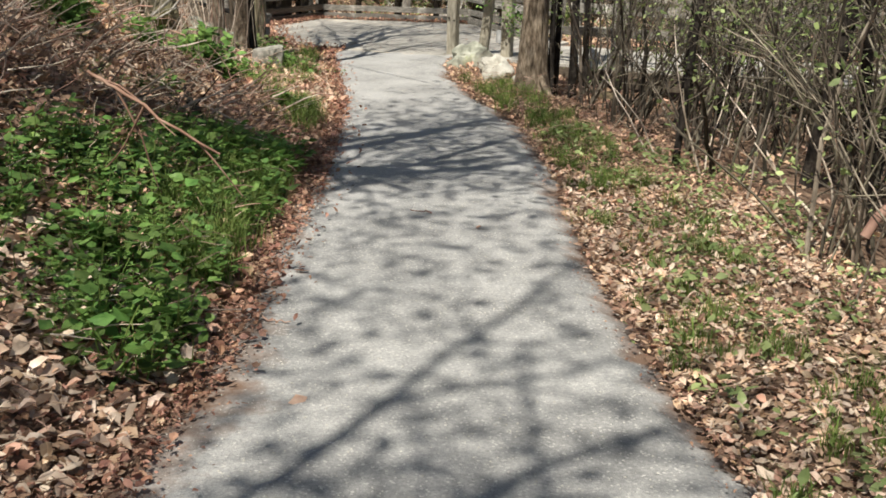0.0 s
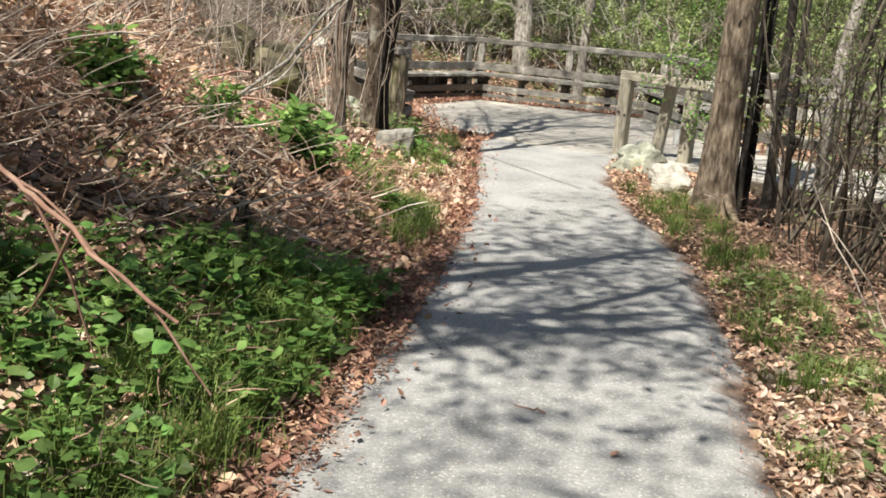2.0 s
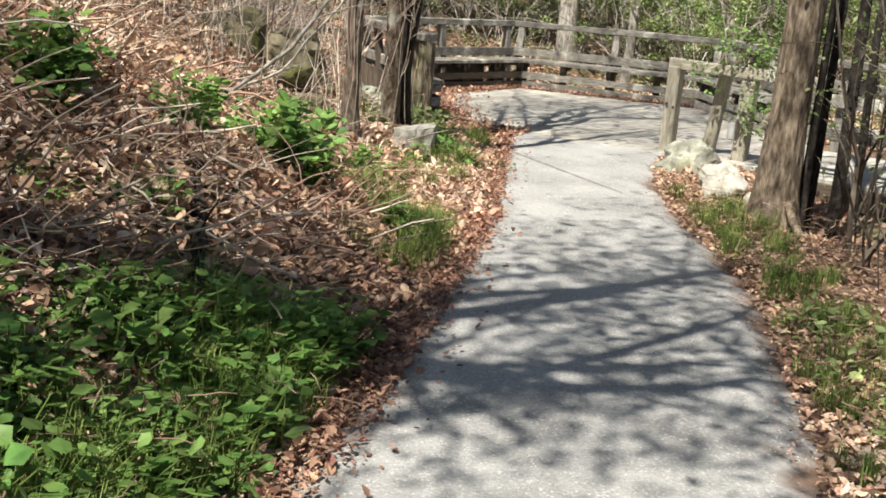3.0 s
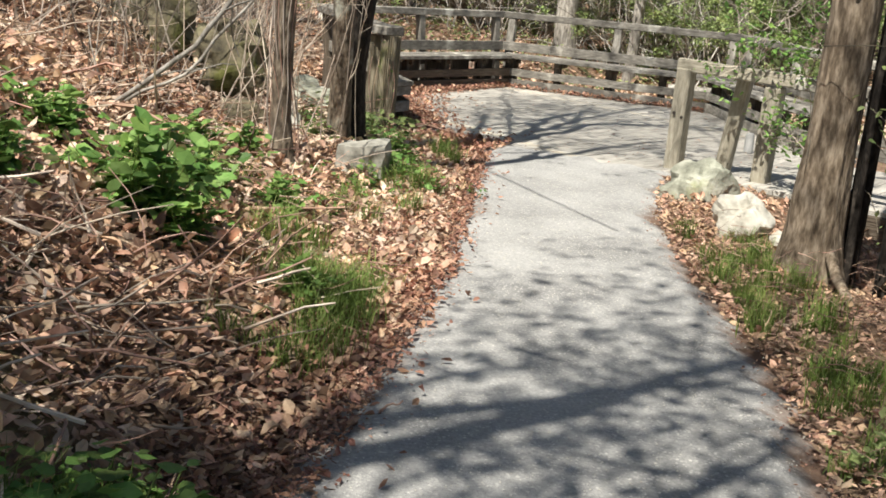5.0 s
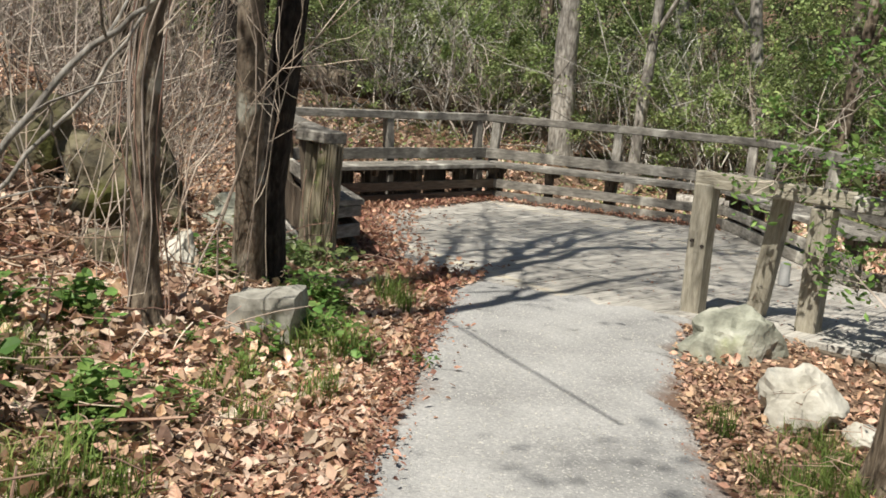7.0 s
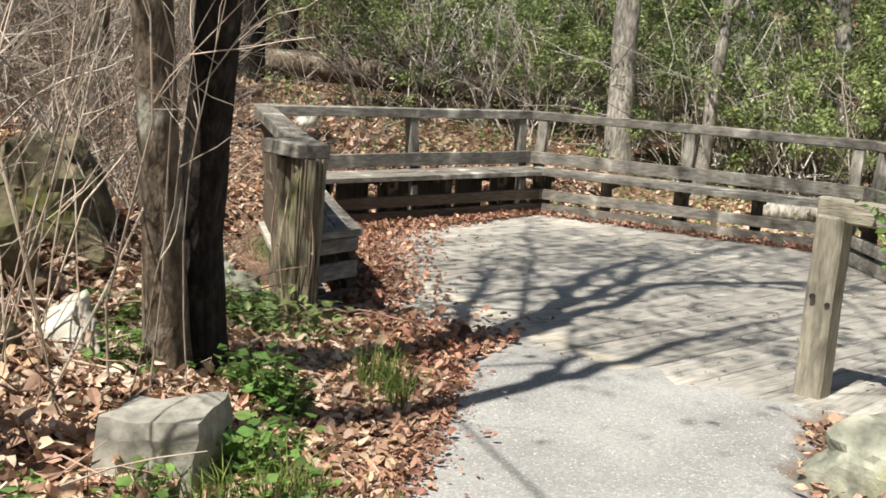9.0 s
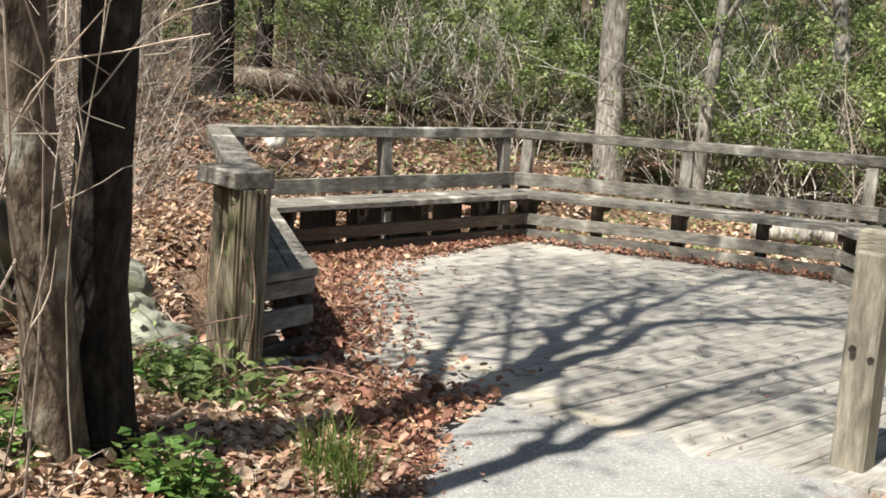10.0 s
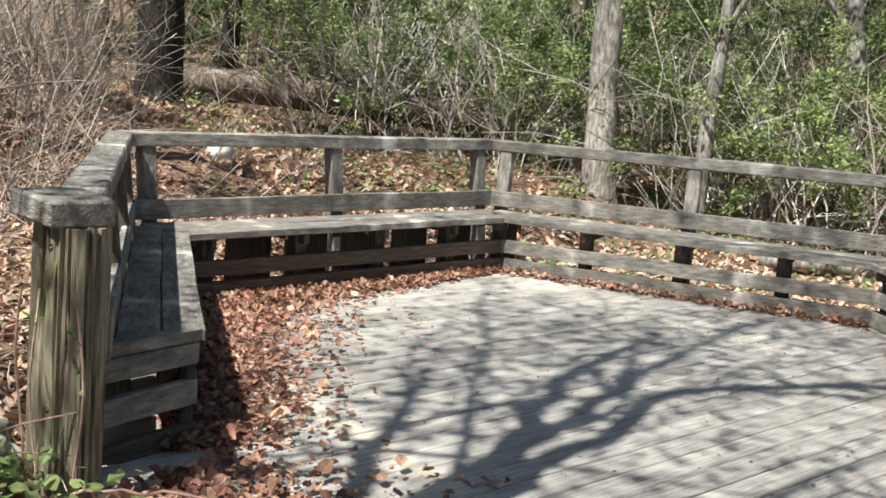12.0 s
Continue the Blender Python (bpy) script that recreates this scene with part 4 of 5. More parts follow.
log3 = thing("fallen_log", "stout brown log with a dark sawn end, on the slope", "log")
v, f = trunk_mesh([(-7.00, 31.00, 0.66), (-5.76, 31.60, 0.51)], [0.27, 0.24], 12)
mesh_object("trunk", v, f, M_BARK_BROWN, log3, smooth=True)
v, f = tubes([([(-7.03, 30.98, 0.66), (-7.00, 31.00, 0.66)], [0.22, 0.25])], 12)
v = np.vstack([v, [(-7.03, 30.98, 0.66)]])
f = [list(q) for q in f] + [[k, (k + 1) % 12, len(v) - 1] for k in range(12)]
mesh_object("sawn_end", v, f, M_BARK_DARK, log3)

# ---- sticks ----
def stick(label, pts, rads, material, name="fallen_branch", side_twigs=0, seed=1):
    rg = np.random.default_rng(seed)
    t = thing(name, label, "branch")
    pts = np.asarray(pts, float)
    k = np.linspace(0, len(pts) - 1, 4 * len(pts))
    P = np.stack([np.interp(k, np.arange(len(pts)), pts[:, a]) for a in range(3)], 1) + rg.normal(size=(len(k), 3)) * 0.006
    v, f = tubes([(P, np.interp(k, np.arange(len(pts)), rads))], 8)
    mesh_object("stem", v, f, material, t, smooth=True)
    for _ in range(side_twigs):
        i = rg.integers(1, len(P) - 2)
        q = wander(rg, P[i], (P[-1] - P[0]) / np.linalg.norm(P[-1] - P[0]) + rg.normal(size=3) * 0.7, rg.uniform(0.2, 0.6), 4)
        v, f = tubes([(q, np.linspace(0.007, 0.003, 5))], 5)
        mesh_object("twig", v, f, material, t)
    return t


stick("long reddish fallen branch slanting down the bank", [(-0.22, 5.12, 0.98), (-0.05, 5.105, 0.91), (0.46, 5.108, 0.62)], [0.009, 0.009, 0.006], M_STICK, side_twigs=4)
stick("pale arching branch leaning out from the bank", [(-3.22, 10.1, 0.42), (-2.67, 10.5, 0.95), (-2.42, 10.75, 1.42), (-2.17, 10.85, 1.62), (-1.75, 11.0, 2.05)], [0.015, 0.015, 0.014, 0.011, 0.007], M_BARK_PALE, side_twigs=9, seed=2)
stick("pale arching branch leaning out from the bank", [(-3.3, 10.3, 0.5), (-2.8, 10.6, 0.78), (-2.5, 10.9, 1.3), (-2.2, 11.0, 1.75)], [0.011, 0.010, 0.009, 0.006], M_BARK_PALE, side_twigs=6, seed=9)
stick("pale forked stick lying on the leaves", [(-0.80, 7.52, 0.24), (-0.79, 7.64, 0.40), (-0.50, 7.98, 0.30)], [0.006, 0.006, 0.004], M_STALK, side_twigs=1, seed=3)
stick("dark rotten branch on the bank", [(-1.35, 7.9, 0.62), (-0.75, 7.2, 0.42), (-0.35, 6.7, 0.28)], [0.035, 0.03, 0.018], M_BARK_DARK, side_twigs=2, seed=4)
stick("bleached broken branch leaning in the thicket", [(3.55, 6.6, 0.1), (3.85, 6.75, 0.5), (4.0, 6.9, 0.75)], [0.03, 0.026, 0.02], M_STALK, seed=6)
stick("thin bare runner trailing over the leaves", [(-3.42, 13.80, 0.02), (-3.2, 13.82, 0.16), (-2.95, 13.95, 0.17), (-2.72, 14.1, 0.1)], [0.006, 0.006, 0.005, 0.003], M_STALK, name="runner", seed=7)
for k, (x, y) in enumerate(((0.9, 4.6), (0.55, 5.4), (2.75, 4.5), (-0.6, 9.3), (-0.2, 8.6), (1.1, 6.6))):
    a = k * 1.9
    stick("short dry twig lying on the path edge", [(x, y, 0.02), (x + 0.13 * math.cos(a), y + 0.13 * math.sin(a), 0.025)], [0.005, 0.003], M_STALK, name="twig", seed=20 + k)


# ---- dry stalks and brush on the bank ----
def brush(n, spot, length, radius, flat, bias, seed, segs=3, drift=0.15):
    """Stalks: spot(rng) gives x, y; flat 0 upright to 1 lying; bias: the way they lean."""
    rg = np.random.default_rng(seed)
    out = []
    for _ in range(n):
        x, y = spot(rg)
        z = float(ground(x, y))
        a = rg.normal(size=3) * 0.6 + np.array((*bias, 0))
        a[2] = 0
        d = a / (np.linalg.norm(a) + 1e-9) * flat + np.array((0, 0, (1 - flat) + 0.08 * rg.normal()))
        L = length * rg.uniform(0.4, 1.3)
        p = np.array((x, y, z + rg.uniform(-0.03, 0.22) * flat))
        pts = wander(rg, p, d, L, segs, drift, -0.10 if flat < 0.6 else -0.04)
        pts[:, 2] = np.maximum(pts[:, 2], ground(pts[:, 0], pts[:, 1]) + 0.01)
        r = radius * rg.uniform(0.5, 1.4)
        out.append((pts, np.linspace(r, r * 0.5, segs + 1)))
    return out


def bank_spot(y0, y1, d0, d1):
    def f(rg):
        y = rg.uniform(y0, y1)
        return float(edge_left(y)) - rg.uniform(d0, d1), y
    return f


lines = brush(560, bank_spot(6.3, 9.3, 0.5, 3.0), 0.36, 0.005, 0.68, (0.2, -0.25), 1, 3, 0.3) + brush(400, bank_spot(4.2, 9.0, 1.0, 3.0), 0.32, 0.0045, 0.7, (0.2, -0.3), 2, 3, 0.3)
lines += brush(420, bank_spot(9.0, 13.5, 1.0, 4.5), 0.45, 0.004, 0.85, (0.3, -0.3), 3, 3, 0.25) + brush(420, bank_spot(6.4, 10.8, 0.15, 1.6), 0.22, 0.003, 0.92, (0.3, -0.2), 4)
lines += brush(34, bank_spot(7.0, 10.5, 0.8, 2.6), 0.7, 0.009, 0.85, (0.6, -0.4), 10, 4, 0.1) + brush(200, bank_spot(6.0, 10.0, 1.0, 3.0), 0.4, 0.0035, 0.6, (0.5, -0.5), 11, 4, 0.3)


def right_spot(rg):
    y = rg.uniform(2.0, 12.5)
    return float(edge_right(y)) + 0.05 + 1.6 * rg.random(), y


lines += brush(1600, right_spot, 0.14, 0.002, 0.93, (0.1, 0.1), 12) + brush(700, bank_spot(2.0, 7.0, 0.0, 0.5), 0.16, 0.0022, 0.95, (0.3, 0.1), 13)
GAPS = ((-1.55, 8.75, 0.42), (-1.85, 9.5, 0.38), (-1.66, 8.15, 0.26), (-1.92, 7.54, 0.3), (-1.28, 6.89, 0.26), (-2.36, 9.15, 0.3), (-2.55, 10.4, 0.3))


def off_clumps(lines):
    """The stalks that leave the green clumps open to view."""
    lines = [q for k, q in enumerate(lines) if k % 6 == 0 or q[0][0][1] > 7.4 or edge_left(q[0][0][1]) - q[0][0][0] > np.interp(q[0][0][1], [3.8, 5.5, 6.4, 7.4], [1.2, 1.3, 0.95, 0.6])]
    return [q for q in lines if all(math.hypot(q[0][i][0] - x, q[0][i][1] - y) > r for i in (0, len(q[0]) // 2, -1) for x, y, r in GAPS)]


lines = off_clumps(clear(lines, -0.1, 0.0))
v, f = tubes(lines, 4)
pale = brush(380, bank_spot(6.5, 9.2, 0.35, 2.8), 0.36, 0.006, 0.7, (0.2, -0.4), 15, 3, 0.14) + brush(90, bank_spot(9.5, 13.2, 0.8, 3.2), 0.35, 0.004, 0.86, (0.5, -0.5), 16, 3, 0.15) + brush(700, bank_spot(13.9, 18.5, 0.35, 3.2), 0.32, 0.004, 0.7, (0.4, -0.4), 19, 3, 0.2)
pale += brush(420, bank_spot(7.0, 12.5, 1.3, 4.6), 0.36, 0.0055, 0.78, (0.4, -0.45), 26, 3, 0.15) + brush(260, bank_spot(5.6, 8.4, 0.9, 2.6), 0.42, 0.0045, 0.66, (0.3, -0.4), 27, 3, 0.15)
pale += brush(160, bank_spot(2.2, 5.4, 0.1, 1.6), 0.32, 0.0035, 0.92, (0.5, 0.2), 17, 3, 0.12)
pv, pf = tubes(off_clumps(clear(pale, -0.05, 0.0)), 5)
tagged(mesh_object("bleached_stalks", pv, pf, M_PALESTALK), "long bleached stalks slanting down the bank", "dry stalks", kind="stuff")
tagged(mesh_object("dry_stalks", v, f, M_STALK), "tangle of dry tan flattened stalks covering the bank", "dry stalks", kind="stuff")
lines = brush(260, bank_spot(10.0, 14.0, 1.9, 5.0), 1.5, 0.0055, 0.25, (0.4, -0.3), 5, 5, 0.16) + brush(2300, bank_spot(14.4, 19.8, 0.9, 6.5), 1.3, 0.005, 0.4, (0.3, -0.2), 6, 5, 0.2) + brush(520, bank_spot(19.3, 24.5, 3.6, 7.5), 1.3, 0.005, 0.4, (0.3, -0.2), 14, 5, 0.2)
lines += brush(120, bank_spot(4.0, 9.0, 1.9, 3.5), 0.9, 0.005, 0.35, (0.5, -0.3), 7, 5, 0.18)
rg = np.random.default_rng(18)
lines = [q for q in clear(lines) if q[0][0][1] < 15.5 or (q[0][0][0] + 0.9) * 9.3 + (q[0][0][1] - 11.7) * 10.0 < 0 or rg.random() < 0.1]
v, f = tubes(lines, 4)
tagged(mesh_object("bare_brush", v, f, M_TWIG), "grey-brown bare brush standing on the bank", "brush", kind="stuff")
# slim pale stems clustered by the vine-hung tree
rg = np.random.default_rng(8)
lines = []
for k in range(32):
    x, y = -3.08 + rg.normal() * 0.26, 11.95 + rg.normal() * 0.25
    if math.hypot(x + 2.34, y - 11.9) < 0.5 or math.hypot(x + 2.95, y - 12.6) < 0.28:
        continue
    P = wander(rg, (x, y, float(ground(x, y))), (rg.normal() * 0.16, rg.normal() * 0.12, 1), rg.uniform(1.4, 3.4), 7, 0.15)
    lines.append((P, np.linspace(rg.uniform(0.0025, 0.006), 0.0018, 8)))
    sprout(rg, P, np.linspace(0.006, 0.003, 8), 1, lines, [], 5, 0.25, 0.002)
v, f = tubes(lines, 5)
tagged(mesh_object("pale_stems", v, f, M_PALESTALK), "cluster of slim pale dead stems by the slender tree", "dead stems", kind="stuff")

# ---- thicket beside the path and boardwalk ----
rg = np.random.default_rng(9)
lines, tips = [], []
for k in range(105):
    y = rg.uniform(3.0, 15.5)
    dr = rg.uniform(1.0, 4.6) if y > 7.5 else rg.uniform(1.35, 3.6)
    cx, cy = float(edge_right(min(y, 13.0))) + dr, y
    if cy > 12.4 and cx < 1.2:
        continue
    for m in range(rg.integers(4, 10)):
        x, y = cx + rg.normal() * 0.10, cy + rg.normal() * 0.10
        if abs((y - NEAR0.y) + 0.22 * (x - NEAR0.x) - 0.9) < 1.15:
            continue
        d = np.array((rg.normal() * 0.28 + 0.06, rg.normal() * 0.28, 1))
        P = wander(rg, (x, y, float(ground(x, y)) - 0.03), d, rg.uniform(1.2, 3.0), 7, 0.14)
        r = rg.uniform(0.004, 0.014) * (1.7 if rg.random() < 0.15 else 1)
        R = np.linspace(r, 0.003, 8)
        lines.append((P, R))
        sprout(rg, P, R, 1, lines, tips, 6, 0.35)
lines = clear(lines)
tips = [q for q in tips if q[0] > edge_right(min(q[1], 13.5)) + 0.5]
v, f = tubes(lines, 4)
tagged(mesh_object("thicket_stems", v, f, M_DARKTWIG), "dense thicket of bare grey-brown stems", "thicket", kind="stuff")
t = np.array(tips)
p = t[rg.integers(0, len(t), 15000)] + rg.normal(size=(15000, 3)) * 0.07
v, f = leaf_cards(p, 0.042, 0.2, rng=rg)
tagged(mesh_object("thicket_leaves", v, f, M_SHRUB), "sparse small yellow-green spring leaves on the thicket", "leaves", kind="stuff")

rg = np.random.default_rng(29)
lines = []
for k in range(60):
    y = rg.uniform(4.0, 12.5)
    x = float(edge_right(y)) + rg.uniform(0.9, 3.0)
    P = wander(rg, (x, y, float(ground(x, y)) - 0.02), (rg.normal() * 0.5, rg.normal() * 0.5, 1), rg.uniform(0.6, 1.6), 5, 0.1)
    r = rg.uniform(0.004, 0.010)
    lines.append((P, np.linspace(r, r * 0.4, 6)))
v, f = tubes(clear(lines), 5)
tagged(mesh_object("leaning_stems", v, f, M_PALESTALK), "bleached dead stems leaning through the thicket", "dead stems", kind="stuff")

# ---- shrubs of the wood behind ----
def shrubs(n, xr, yr, hr, leaves, size, seed, name, label, material=M_SHRUB, stems=7, bark=M_TWIG, everywhere=False, lift=-0.04):
    rg = np.random.default_rng(seed)
    lines, tips = [], []
    for _ in range(n):
        x, y = rg.uniform(*xr), rg.uniform(*yr)
        if not everywhere and x < -6.0 and y < 27.6 and rg.random() < 0.8 and (name != "bank_shrub" or (x + 0.9) * 9.3 + (y - 11.7) * 10.0 > 0):
            continue
        z = float(ground(x, y))
        h = rg.uniform(*hr)
        leafy = rg.random() < 0.55
        for _ in range(stems):
            P = wander(rg, (x + rg.normal() * 0.12, y + rg.normal() * 0.12, z), (rg.normal() * 0.5, rg.normal() * 0.5, 1), h * rg.uniform(0.6, 1.1), 5, 0.17, lift)
            R = np.linspace(0.012, 0.004, 6)
            lines.append((P, R))
            sprout(rg, P, R, 1, lines, tips if leafy else [], 5, 0.4, 0.004)
    v, f = tubes(lines, 3)
    tagged(mesh_object(name + "_stems", v, f, bark), "bare arching stems of " + label, "shrub stems", kind="stuff")
    t = np.array(tips)
    p = t[rg.integers(0, len(t), leaves)] + rg.normal(size=(leaves, 3)) * size * 1.1
    v, f = leaf_cards(p, size, 0.25, rng=rg)
    tagged(mesh_object(name + "_leaves", v, f, material), "fresh yellow-green leaves of " + label, "leaves", kind="stuff")


shrubs(7, (-9.5, 3.0), (22.6, 25.0), (0.5, 1.1), 2600, 0.055, 41, "near_shrub", "the undergrowth behind the railing", stems=4)
shrubs(110, (-16, 7.0), (25, 31), (2.0, 4.2), 110000, 0.068, 42, "far_shrub", "the woodland understorey", stems=6, bark=M_DARKTWIG)
shrubs(70, (-22, 10.0), (30, 41), (2.5, 4.5), 70000, 0.10, 43, "hill_shrub", "the wooded hillside", stems=6, bark=M_DARKTWIG)
# dark-leaved bushes imitate the shaded gaps of the hillside by colour
shrubs(95, (-22, 10.0), (29.5, 40), (2.0, 4.5), 100000, 0.11, 53, "shady_shrub", "the hillside bushes in shade-dark green", M_SHADELEAF, stems=5, bark=M_DARKTWIG)
shrubs(14, (-8.5, -3.5), (26.0, 28.8), (2.8, 4.4), 30000, 0.075, 54, "bright_shrub", "the fresh green bushes behind the deck", stems=6, everywhere=True)
shrubs(6, (-10.5, -6.0), (23.0, 26.0), (1.6, 2.8), 900, 0.045, 55, "tangled_shrub", "the pale tangled bushes over the fallen trunk", stems=9, everywhere=True)
shrubs(26, (1.0, 7.0), (17.6, 24), (1.6, 3.2), 9000, 0.06, 44, "side_shrub", "the bushes beyond the boardwalk", bark=M_DARKTWIG)
shrubs(15, (-11.5, -2.0), (25.0, 28.0), (3.0, 4.6), 5000, 0.055, 47, "arching_shrub", "the bare arching bushes", stems=9, bark=M_PALETWIG, everywhere=True, lift=-0.16)
shrubs(15, (-13.0, 2.0), (24.0, 29.0), (2.2, 3.8), 1500, 0.05, 49, "pale_shrub", "the tall pale-stemmed bushes", stems=6, bark=M_PALETWIG)
shrubs(4, (-3.5, -0.5), (23.4, 25.4), (1.6, 2.8), 3000, 0.05, 50, "wispy_shrub", "the wispy bushes close behind the railing", stems=6)
rg = np.random.default_rng(48)
xy = np.stack([rg.uniform(-12, 2, 6000), 20.3 + 6.5 * rg.random(6000) ** 1.2], 1)
keep = np.sin(xy[:, 0] * 2.1) * np.sin(xy[:, 1] * 2.7 + xy[:, 0]) > -0.2
xy = xy[keep]
v, f = leaf_cards(np.stack([xy[:, 0], xy[:, 1], ground(xy[:, 0], xy[:, 1]) + rg.uniform(0.02, 0.22, len(xy))], 1), 0.07, 0.4, rng=rg)
tagged(mesh_object("forest_herbs", v, f, M_SHRUB), "low green herbs sprouting through the forest litter", "herbs", kind="stuff")
shrubs(30, (-15.0, -8.5), (15.0, 24), (1.5, 3.0), 1800, 0.05, 45, "bank_shrub", "the brush on the bank")
# leafy sprig hanging by the boardwalk railing
rg = np.random.default_rng(46)
for pts, count in (([(0.75, 13.8, 1.75), (0.1, 14.15, 1.5), (-0.3, 14.35, 1.2), (-0.46, 14.42, 0.9)], 240), ([(0.55, 13.6, 0.25), (0.2, 13.95, 0.45), (-0.02, 14.2, 0.55), (-0.1, 14.3, 0.45)], 220),
                   ([(1.0, 13.3, 2.1), (0.45, 13.8, 1.85), (0.0, 14.1, 1.5), (-0.28, 14.25, 1.08)], 380), ([(1.1, 13.2, 1.5), (0.7, 13.6, 1.55), (0.35, 13.9, 1.3), (0.15, 14.0, 0.95)], 260)):
    sprig = thing("sprig", "leafy green shoot arching over the boardwalk railing", "shoot", group="shoots at the railing")
    k = np.linspace(0, 3, 12)
    P = np.stack([np.interp(k, np.arange(4), [q[a] for q in pts]) for a in range(3)], 1) + rg.normal(size=(12, 3)) * 0.01
    lines, tips = [(P, np.linspace(0.009, 0.003, 12))], []
    sprout(rg, P, np.linspace(0.007, 0.003, 12), 1, lines, tips, 13, 0.24)
    v, f = tubes(lines, 4)
    tagged(mesh_object("stem", v, f, M_TWIG, sprig), kind="stuff")
    t = np.array(tips)
    v, f = leaf_cards(t[rg.integers(0, len(t), count)] + rg.normal(size=(count, 3)) * 0.06, 0.05, 0.3, rng=rg)
    tagged(mesh_object("leaves", v, f, M_WEED, sprig), kind="stuff")


# ---- leaf litter ----
def litter(n, spot, size, seed, lift=0.0, up=0.5, curl=0.32):
    rg = np.random.default_rng(seed)
    xy = np.array([spot(rg) for _ in range(n)])
    z = ground(xy[:, 0], xy[:, 1])
    on = (xy[:, 0] > edge_left(xy[:, 1])) & (xy[:, 0] < edge_right(xy[:, 1])) & (xy[:, 1] < 14.2)
    z = np.where(on, 0.012, z) + rg.uniform(0.0, 0.03, n) + lift
    return leaf_cards(np.stack([xy[:, 0], xy[:, 1], z], 1), size, up, curl, 0.6, rg)


def verge_left(y0, y1, d0, d1, power=1.0):
    def f(rg):
        y = rg.uniform(y0, y1)
        return float(edge_left(y)) - (d0 + (d1 - d0) * rg.random() ** power), y
    return f


def verge_right(y0, y1, d0, d1, power=1.0):
    def f(rg):
        y = rg.uniform(y0, y1)
        return float(edge_right(y)) + d0 + (d1 - d0) * rg.random() ** power, y
    return f


v, f = join([litter(17000, verge_left(7.6, 14.1, -0.02, 2.6, 1.1), 0.054, 51), litter(6000, verge_left(9.0, 14.5, 1.5, 5.5), 0.075, 52), litter(6500, verge_left(2.0, 8.5, 0.0, 3.2), 0.06, 53),
             litter(11000, verge_right(1.5, 13.2, 0.0, 1.7, 1.2), 0.045, 54), litter(1500, verge_right(3, 14, 1.2, 4.5), 0.07, 55), litter(2600, verge_right(12.0, 14.5, -0.02, 1.6), 0.045, 77)])
v, f = join([(v, f), litter(9000, verge_left(2.0, 14.0, -0.05, 2.2, 1.3), 0.026, 61, curl=0.3), litter(9000, verge_right(1.5, 13.2, -0.03, 1.5, 1.2), 0.024, 62, curl=0.3), litter(5000, verge_left(4.5, 9.5, 0.3, 3.0), 0.05, 63, lift=0.02), litter(6500, verge_left(5.6, 12.0, 0.6, 4.2), 0.07, 79, lift=0.06, up=0.3)])
tagged(mesh_object("leaf_litter", v, f, M_LITTER), "tan curled dead leaves lying along the path's verges", "dead leaves", kind="stuff")
v, f = join([litter(8000, verge_right(1.5, 8.0, 0.02, 1.5, 1.1), 0.042, 65), litter(3000, verge_left(1.5, 4.6, 0.05, 1.8), 0.075, 66), litter(3800, verge_left(4.6, 10.0, 0.25, 3.0), 0.06, 67),
             litter(3400, verge_left(9.5, 13.9, 0.0, 2.4), 0.055, 68), litter(2200, verge_left(10.5, 13.9, -0.05, 1.2), 0.06, 76), litter(7000, verge_left(6.3, 13.5, 1.0, 5.0), 0.062, 78, lift=0.06, up=0.3), litter(4500, verge_left(13.9, 18.8, 0.12, 3.4), 0.06, 70)])
tagged(mesh_object("pale_litter", v, f, M_PALELITTER), "bleached buff dead leaves lying on top of the litter", "dead leaves", kind="stuff")
v, f = join([litter(6500, verge_left(2.0, 13.9, -0.13, 0.36, 1.1), 0.02, 56), litter(5000, verge_left(7.0, 13.9, -0.12, 0.36, 1.2), 0.028, 64), litter(4000, verge_left(2.0, 13.9, -0.15, 0.38), 0.045, 57),
             litter(3200, verge_left(2.0, 13.9, 0.06, -0.22, 1.6), 0.015, 72), litter(420, verge_left(2.0, 13.9, 0.02, -0.34, 1.8), 0.036, 73), litter(1100, verge_right(2.0, 13.2, 0.06, -0.14, 1.6), 0.014, 74)])
tagged(mesh_object("russet_litter", v, f, M_REDLITTER), "russet crumbled leaves lining the path's edge", "dead leaves", kind="stuff")


def woods_floor(rg):
    return rg.uniform(-14, 6), 20.1 + 11 * rg.random() ** 1.6


def bank_floor(rg):
    y = rg.uniform(14, 24)
    return float(edge_left(y)) - 0.15 - 7 * rg.random(), y


def clearing(rg):
    return rg.uniform(-10.5, 1.5), 20.0 + 3.6 * rg.random()


v, f = litter(5500, clearing, 0.10, 69, curl=0.4)
tagged(mesh_object("clearing_litter", v, f, M_PALELITTER), "sunlit buff leaf litter in the clearing behind the deck", "dead leaves", kind="stuff")
v, f = join([litter(17000, woods_floor, 0.11, 58), litter(12000, bank_floor, 0.085, 59), litter(6500, verge_left(13.6, 18.8, 0.12, 3.6), 0.065, 71)])
tagged(mesh_object("forest_litter", v, f, M_LITTER), "tan leaf litter covering the forest floor behind the deck", "dead leaves", kind="stuff")


